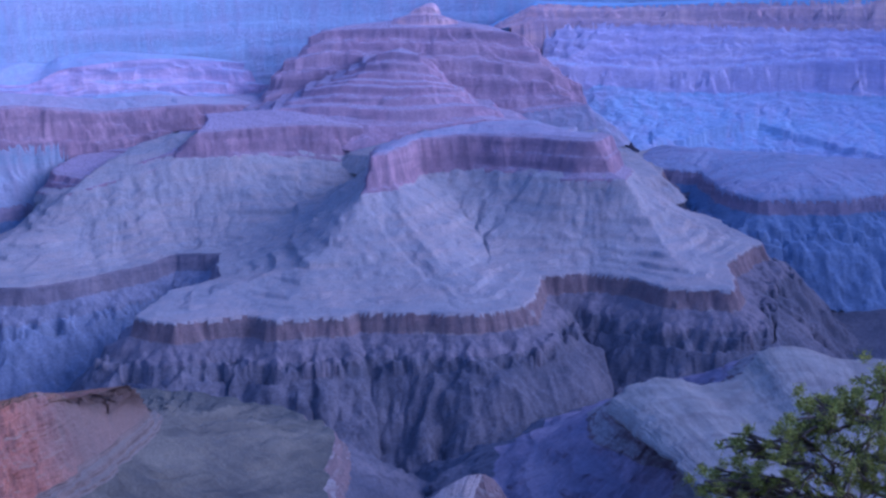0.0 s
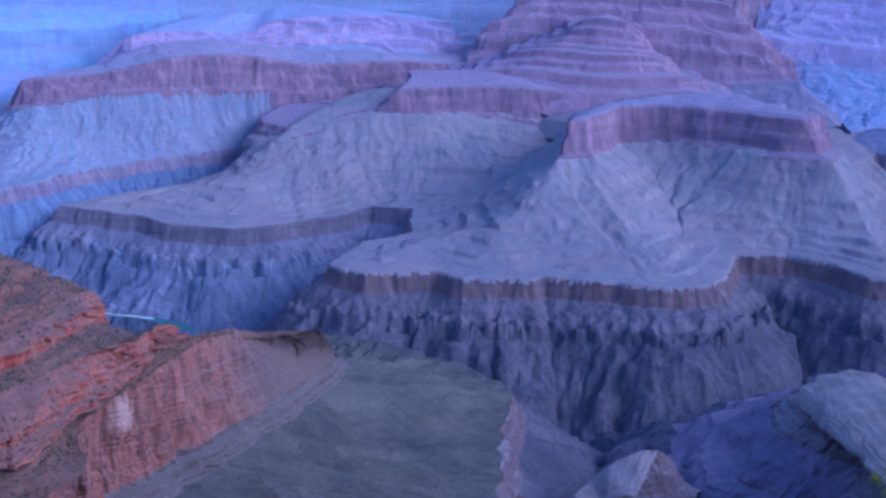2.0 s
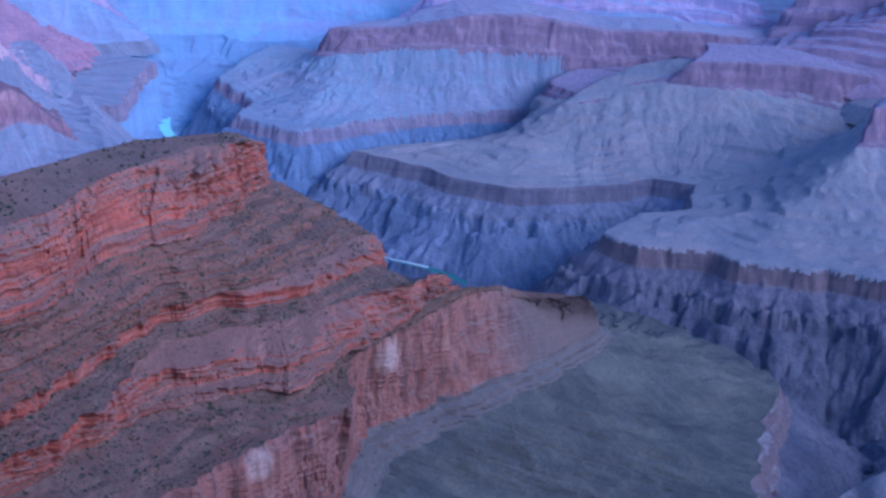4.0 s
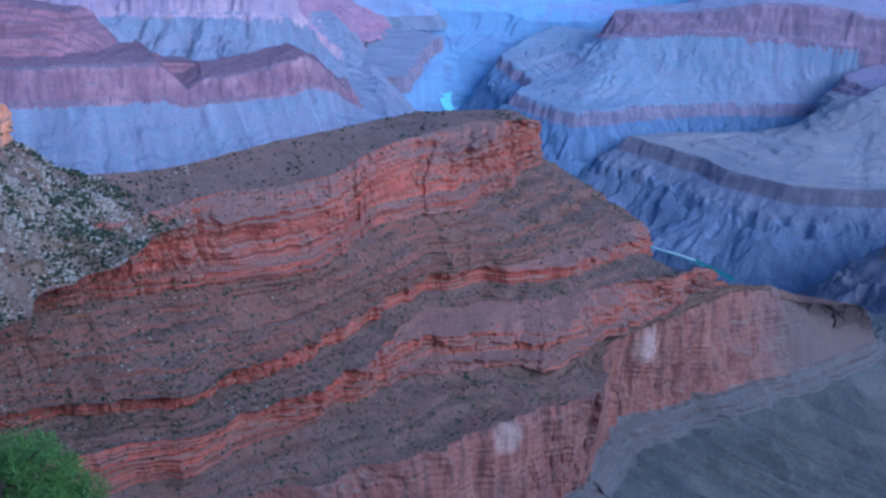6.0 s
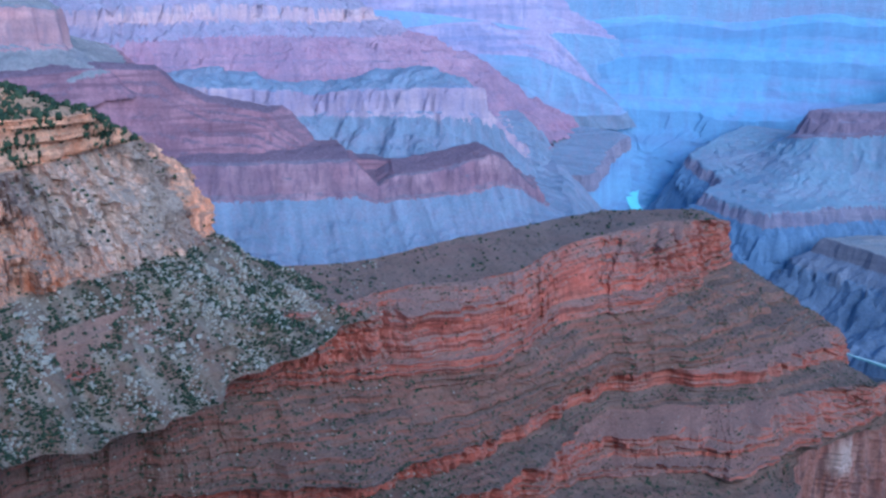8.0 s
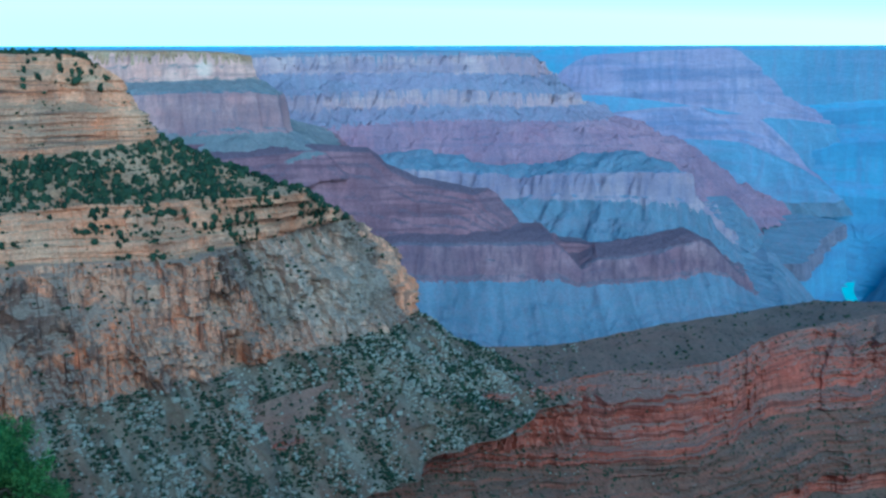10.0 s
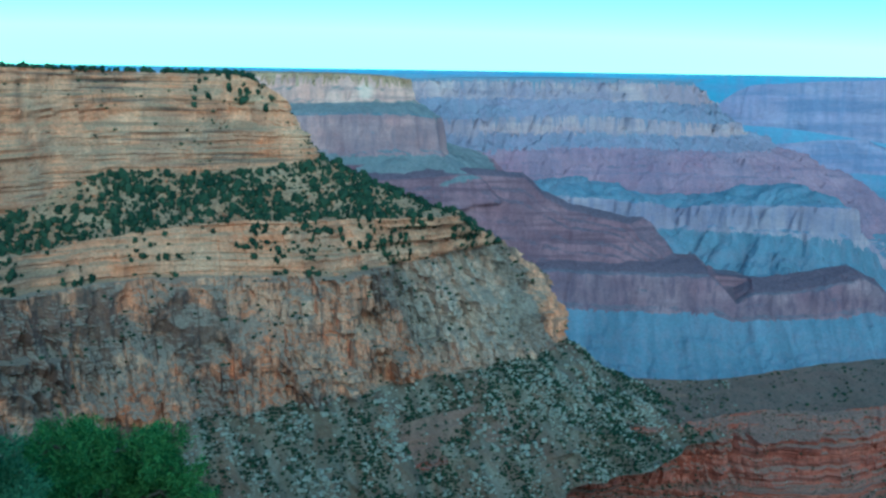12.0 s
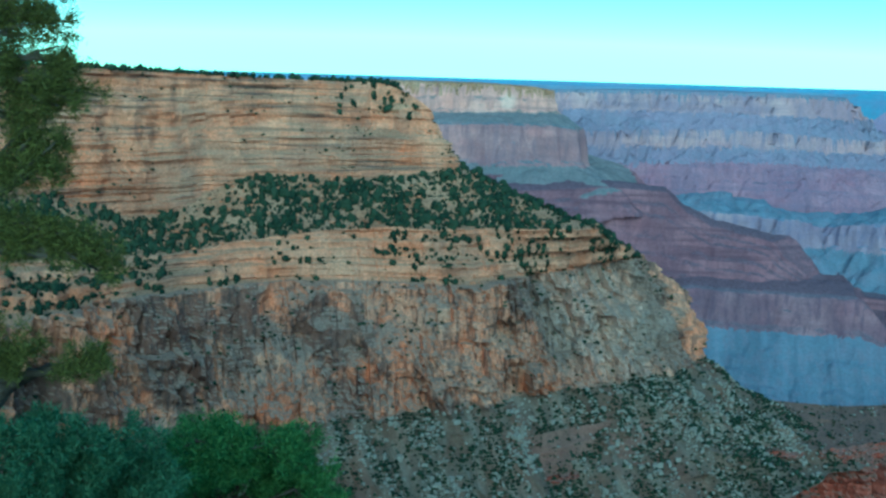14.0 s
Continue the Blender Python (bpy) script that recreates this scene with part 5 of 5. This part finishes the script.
ribbon("river_rapids", "green river below a rapid", between(RAPID_FAR, RAPID_NEAR, 0.6), RAPID_FAR, WATER)
ribbon("rapid_foam", "white water of a rapid", between(RAPID_NEAR, RAPID_FAR, 0.62)[:4], between(RAPID_NEAR, RAPID_FAR, 0.9)[:4], FOAM, 1.5)

# ---------------------------------------------------------------- scrub and boulders
BROW, NOSE = (73.6, 78.5), (63.6, 70.4)


def scrub():
    pines = [ball(2, k, 0.45, 1.3) for k in range(6)]
    shrubs = [ball(1, k, 0.35, 0.75) for k in range(6)]
    sprigs = [sprig(k) for k in range(8)]
    rocks = [boulder(k) for k in range(8)]
    cliff = lambda *names: [LAND["near_cliff", k] for k in names]
    ridge = lambda *names: [LAND["red_ridge", k] for k in names]
    wooded = scatter(cliff("wooded_slope"), 4500, 11, (0.2, 1.0), 70, 0.55)
    strewn("pinyon_tree", "dark green pinyon tree on the wooded cliff bench", wooded[:290], pines, (2.2, 4.4), SCRUB, 12, "trees on the cliff bench", "tree")
    low = [ball(1, 20 + k, 0.45, 1.25) for k in range(6)]
    crowd("bench_junipers", "small dark green junipers on the cliff bench", wooded[1500:], low, (1.1, 2.7), SCRUB, 33, category="trees")
    crowd("bench_trees", "dark green pinyon and juniper trees on the cliff bench", wooded[290:1500], pines, (1.4, 3.6), SCRUB, 13, category="trees")
    crowd("ledge_shrubs", "dark green shrubs on the pale ledges", scatter(cliff("upper_cliff", "ledge_band", "ledge_band", "pale_cliff"), 2200, 14, (0.55, 1.0), 50, 0.05), shrubs, (0.9, 2.4), SCRUB, 15)
    crowd("ledge_trees", "dark green pinyon trees along the tan ledges", scatter(cliff("ledge_band"), 900, 34, (0.4, 1.0), 50, -0.1), pines, (1.3, 3.0), SCRUB, 35, category="trees")
    bearing = lambda p: np.degrees(np.arctan2(-p[:, 0], p[:, 1]))
    brow = scatter(cliff("upper_cliff", "plateau"), 30000, 41, (0.0, 1.0), 40, 0.4)
    brow = brow[(bearing(brow) > BROW[0]) & (bearing(brow) < BROW[1]) & (brow[:, 2] > -48)][:260]
    crowd("brow_trees", "dark trees on the broken brow of the upper cliff", brow, pines, (1.2, 3.4), SCRUB, 42, category="trees")
    nose = scatter(cliff("ledge_band", "wooded_slope"), 30000, 43, (0.15, 1.0), 30, 0.2)
    nose = nose[(bearing(nose) > NOSE[0]) & (bearing(nose) < NOSE[1])][:420]
    crowd("nose_trees", "dark trees crowded on the outer end of the bench", nose, pines, (1.2, 3.6), SCRUB, 44, category="trees")
    crowd("bench_stones", "tan blocks fallen on the wooded bench", scatter(cliff("wooded_slope", "ledge_band"), 1500, 45, (0.2, 1.0), 35, 0.1), rocks, (0.6, 2.4), LIMESTONE, 46, category="boulders")
    rim = np.array(CLIFF_RIM[:7], float)
    u = np.random.RandomState(5).uniform(0, 6, 420)
    top = spline(rim, u) + np.random.RandomState(6).uniform(-1, 1, (420, 3)) * (14, 14, 0) + (-14, 4, 0)
    crowd("rim_trees", "line of dark trees along the plateau rim", top, low, (1.6, 3.2), SCRUB, 16, category="trees")
    talus = scatter(cliff("boulder_slope"), 21000, 17, (0.2, 1.0), (90, 30, 90), 0.25)
    crowd("talus_shrubs", "dark green shrubs on the grey talus", talus, sprigs, (1.0, 3.0), SCRUB, 18)
    stones = scatter(cliff("boulder_slope"), 11000, 19, (0.2, 1.0), (80, 30, 80), -0.05)
    brink = scatter([LAND["near_cliff", "boulder_slope"][:34, 420:640]], 150, 47, (0.2, 1.0), 40, 0.0)
    strewn("boulder", "pale angular boulder on the talus slope", brink, rocks, (1.4, 3.6), PALE_BLOCK, 20, "boulders on the talus", "boulder")
    crowd("boulders", "pale angular boulders on the talus slope", stones, rocks, (0.6, 2.3), PALE_BLOCK, 21, category="boulders")
    crowd("ridge_shrubs", "small dark shrubs on the red ridge", scatter(ridge("scree", "bench", "lower_scree", "upper_cliff", "lower_cliff", "middle_ledge"), 13000, 22, (0.5, 1.0), 60, 0.2), sprigs, (0.6, 1.9), SCRUB, 23)
    head = [LAND["red_ridge", k][:, :330] for k in ("ridge_top", "upper_cliff", "scree", "middle_ledge", "bench")]
    crowd("saddle_shrubs", "dark green shrubs where the talus meets the red ledges", scatter(head, 2600, 28, (0.3, 1.0), 30, 0.1), sprigs, (0.9, 2.2), SCRUB, 29)
    crowd("saddle_stones", "pale stones where the talus meets the red ledges", scatter(head, 900, 30, (0.3, 1.0), 24, -0.05), rocks, (0.5, 1.6), PALE_BLOCK, 31, category="stones")
    crowd("crest_shrubs", "sparse dark shrubs on the ridge top", scatter(ridge("ridge_top"), 420, 24, (0.5, 1.0), 60, 0.1), shrubs, (0.7, 2.4), SCRUB, 25)
    crowd("ridge_stones", "pale loose stones on the red ridge", scatter(ridge("scree", "bench", "upper_cliff", "lower_cliff"), 1800, 26, (0.4, 1.0), 40, 0.0), rocks, (0.3, 1.0), PALE_BLOCK, 27, category="stones")


scrub()


# ---------------------------------------------------------------- trees beside the viewpoint
def spot(bearing, drop, distance):
    a, e = radians(bearing), radians(drop)
    return Vector((-distance * math.sin(a), distance * math.cos(a), distance * math.tan(e)))


def tube(bm, points, radii, sides=7):
    rings = []
    for k, p in enumerate(points):
        d = (points[min(k + 1, len(points) - 1)] - points[max(k - 1, 0)]).normalized()
        x = d.orthogonal().normalized()
        y = d.cross(x)
        rings.append([bm.verts.new(p + radii[k] * (math.cos(a) * x + math.sin(a) * y)) for a in (2 * math.pi * i / sides for i in range(sides))])
    for a, b in zip(rings, rings[1:]):
        x = a[0].co
        shift = min(range(sides), key=lambda i: (b[i].co - x).length)
        for i in range(sides):
            bm.faces.new((a[i], a[(i + 1) % sides], b[(i + 1 + shift) % sides], b[(i + shift) % sides]))
    bm.faces.new(rings[-1])


def bent(a, b, rng, wander=0.12, n=6):
    """Points from a to b along a crooked way."""
    length = (b - a).length
    out = []
    for k in range(n + 1):
        s = k / n
        w = math.sin(math.pi * s) * wander * length
        out.append(a.lerp(b, s) + Vector([rng.uniform(-w, w) for _ in range(3)]) * 0.6 + Vector((0, 0, w * 0.5)))
    return out


def part(name, bm, mat, parent, label="", smooth=True):
    me = bpy.data.meshes.new(name)
    bm.to_mesh(me)
    bm.free()
    for f in me.polygons:
        f.use_smooth = smooth
    me.materials.append(mat)
    ob = new(name, me)
    ob.parent = parent
    return tagged(ob, label)


def tufts(places, size, blades, seed, broad):
    """Needle tufts as one set of verts and faces: blades that fan out round each place along its own way."""
    rng = np.random.RandomState(seed)
    verts, faces = [], []
    for p, way in places:
        d = rng.normal(size=(blades, 3)) * 0.8 + np.array(way) * 0.6
        d /= np.linalg.norm(d, axis=1)[:, None]
        side = np.cross(d, rng.normal(size=(blades, 3)))
        side /= np.linalg.norm(side, axis=1)[:, None]
        length = size * rng.uniform(0.4, 0.9, blades)[:, None]
        root = np.array(p) + d * length * 0.2 + rng.normal(0, size * 0.42, (blades, 3))
        w = length * broad
        verts.extend(np.stack([root - side * w, root + side * w, root + d * length], axis=1))
    verts = np.concatenate(verts)
    faces = np.arange(len(verts)).reshape(-1, 3)
    return verts, faces


def conifer(name, label, foot, top, limbs, needle, seed, tuft=0.13, blades=26, twigs=7, puffs=5, thick=0.1, broad=0.09):
    """A pinyon or juniper: a crooked trunk from foot to top, limbs to the given places, twigs and needle tufts on them."""
    rng = random.Random(seed)
    owner = tagged(new(name), label, "tree")
    owner.location = foot
    inside = lambda v: v - foot
    bm = bmesh.new()
    stem = bent(foot - Vector((0, 0, 0.3)), top, rng, 0.08, 9)
    tube(bm, [inside(p) for p in stem], [thick * (1 - 0.08 * k) for k in range(len(stem))], 9)
    part("trunk", bm, BARK, owner, "crooked grey-brown trunk")
    places = []
    for end, spread in limbs:
        start = min(stem[2:], key=lambda p: (p - end).length + 0.6 * abs(p.z - end.z + 0.3))
        way = bent(start, end, rng, 0.12, 5)
        bm = bmesh.new()
        tube(bm, [inside(p) for p in way], [thick * 0.42 * (1 - 0.15 * k) for k in range(len(way))], 6)
        limb = part("limb", bm, BARK, owner)
        for _ in range(twigs):
            a = way[rng.randint(3, 4)]
            b = end + Vector((rng.gauss(0, 1), rng.gauss(0, 1), rng.gauss(0.15, 0.75))) * spread
            twig = bent(a, b, rng, 0.1, 3)
            bm = bmesh.new()
            tube(bm, [inside(p) for p in twig], [0.018, 0.014, 0.010, 0.006], 4)
            part("twig", bm, BARK, limb)
            d = (twig[-1] - twig[-2]).normalized()
            for k in range(puffs):
                s = rng.uniform(0.88, 1.05)
                p = a.lerp(b, s) + Vector([rng.gauss(0, 0.045) for _ in range(3)])
                places.append((inside(p)[:], (d + Vector((0, 0, 0.5))).normalized()[:]))
    v, f = tufts(places, tuft, blades, seed, broad)
    me = bpy.data.meshes.new("crown")
    me.from_pydata(v.tolist(), [], f.tolist())
    me.materials.append(needle)
    ob = new("crown", me)
    ob.parent = owner
    tagged(ob, "dense green needles in tufts")
    return owner


def rooted(bearing, distance):
    p = spot(bearing, 0, distance)
    p.z = float(height(np.array(p.x), np.array(p.y)))
    return p


# where the limbs of two trees end: bearing and drop from the viewpoint, in degrees
TALL_TOP, TALL_MIDDLE, TALL_LOW, OPEN_PINE = (
    [(93.7, 2.3), (92.5, 2.1), (91.8, 2.5), (93.0, 1.3), (93.8, 0.0), (91.5, 0.1), (91.0, -0.9), (92.0, -1.0), (92.8, -1.5), (91.4, -2.0), (93.6, -2.6), (92.6, -3.4), (91.9, -3.9), (92.9, -4.9), (93.9, -5.2), (92.1, -4.7), (95.2, 1.2), (95.7, -1.3), (95.6, -3.9), (96.1, 2.2), (93.9, 3.8), (92.7, 3.9)],
    [(94.0, -7.8), (92.7, -7.7), (91.7, -8.1), (90.7, -8.7), (89.8, -9.1), (92.2, -8.8), (93.5, -8.6), (94.7, -7.6), (95.9, -8.1)],
    [(91.2, -14.3), (90.1, -14.1), (93.6, -13.4), (94.4, -13.9), (95.3, -12.8)],
    [(-12.8, -26.3), (-13.5, -25.7), (-14.4, -24.1), (-15.2, -24.4), (-16.4, -23.7), (-17.2, -23.4), (-18.0, -22.3), (-18.6, -21.9), (-19.4, -21.9), (-20.2, -22.3), (-20.9, -22.4), (-21.2, -20.8), (-21.7, -20.2), (-18.3, -23.1), (-19.9, -23.6), (-21.3, -23.8), (-17.2, -24.9), (-15.6, -25.6), (-14.4, -26.0), (-18.9, -25.3), (-21.1, -25.3), (-20.5, -24.6), (-16.7, -26.1), (-22.3, -21.1), (-23.1, -21.5), (-22.6, -23.6), (-23.7, -24.8), (-15.3, -26.4), (-19.5, -26.0), (-22.5, -25.4)])


def trees():
    conifer("pinyon_pine", "green pinyon pine with open tufted branches below the rim", rooted(-20.5, 8.3), spot(-21, -22.6, 8.3),
            [(spot(b - 0.3, e, 8.1 + 0.3 * math.sin(7 * b)), 0.08) for b, e in OPEN_PINE], OLIVE, 31, tuft=0.045, blades=110, twigs=11, puffs=1, thick=0.028, broad=0.13)
    rng = random.Random(5)
    dome = lambda bearing, drop, far, wide, tall, count: [(spot(bearing + wide * x, drop - tall * x * x - 3.5 * rng.random(), far + rng.uniform(-0.8, 0.5)), 0.135) for x in [rng.uniform(-1, 1) for _ in range(count)]]
    conifer("pinyon_bush", "dense round green pinyon below the rim", rooted(83.2, 12.3), spot(83.2, -18.5, 12.2), dome(83.4, -17.4, 12, 4.6, 3.4, 62), BUSHY, 32, tuft=0.085, blades=60, twigs=7, puffs=5, broad=0.12)
    conifer("juniper_bush", "blue-green juniper bush below the rim", rooted(91.5, 10.3), spot(91.5, -18.8, 10.2), dome(91.8, -17.1, 10, 4.5, 2.0, 42), JUNIPER, 33, tuft=0.075, blades=54, twigs=7, puffs=5, broad=0.12)
    conifer("small_pinyon", "bright green pinyon top below the rim", rooted(63.5, 9.2), spot(63.3, -28, 9.1), dome(62.8, -27.6, 9, 4.4, 2.4, 34), BRIGHT, 34, tuft=0.075, blades=44, twigs=8, puffs=6)
    conifer("tall_pinyon", "tall dark pinyon with bare crooked limbs beside the rim", rooted(97.5, 7.2), spot(96.8, 13, 7.2),
            [(spot(b + 0.3, e, 7.0), 0.055) for b, e in TALL_TOP] + [(spot(b, e, 7.0), 0.05) for b, e in TALL_MIDDLE] + [(spot(b, e, 7.0), 0.03) for b, e in TALL_LOW],
            DARK_NEEDLES, 35, tuft=0.05, blades=64, twigs=7, puffs=5, thick=0.10)


trees()
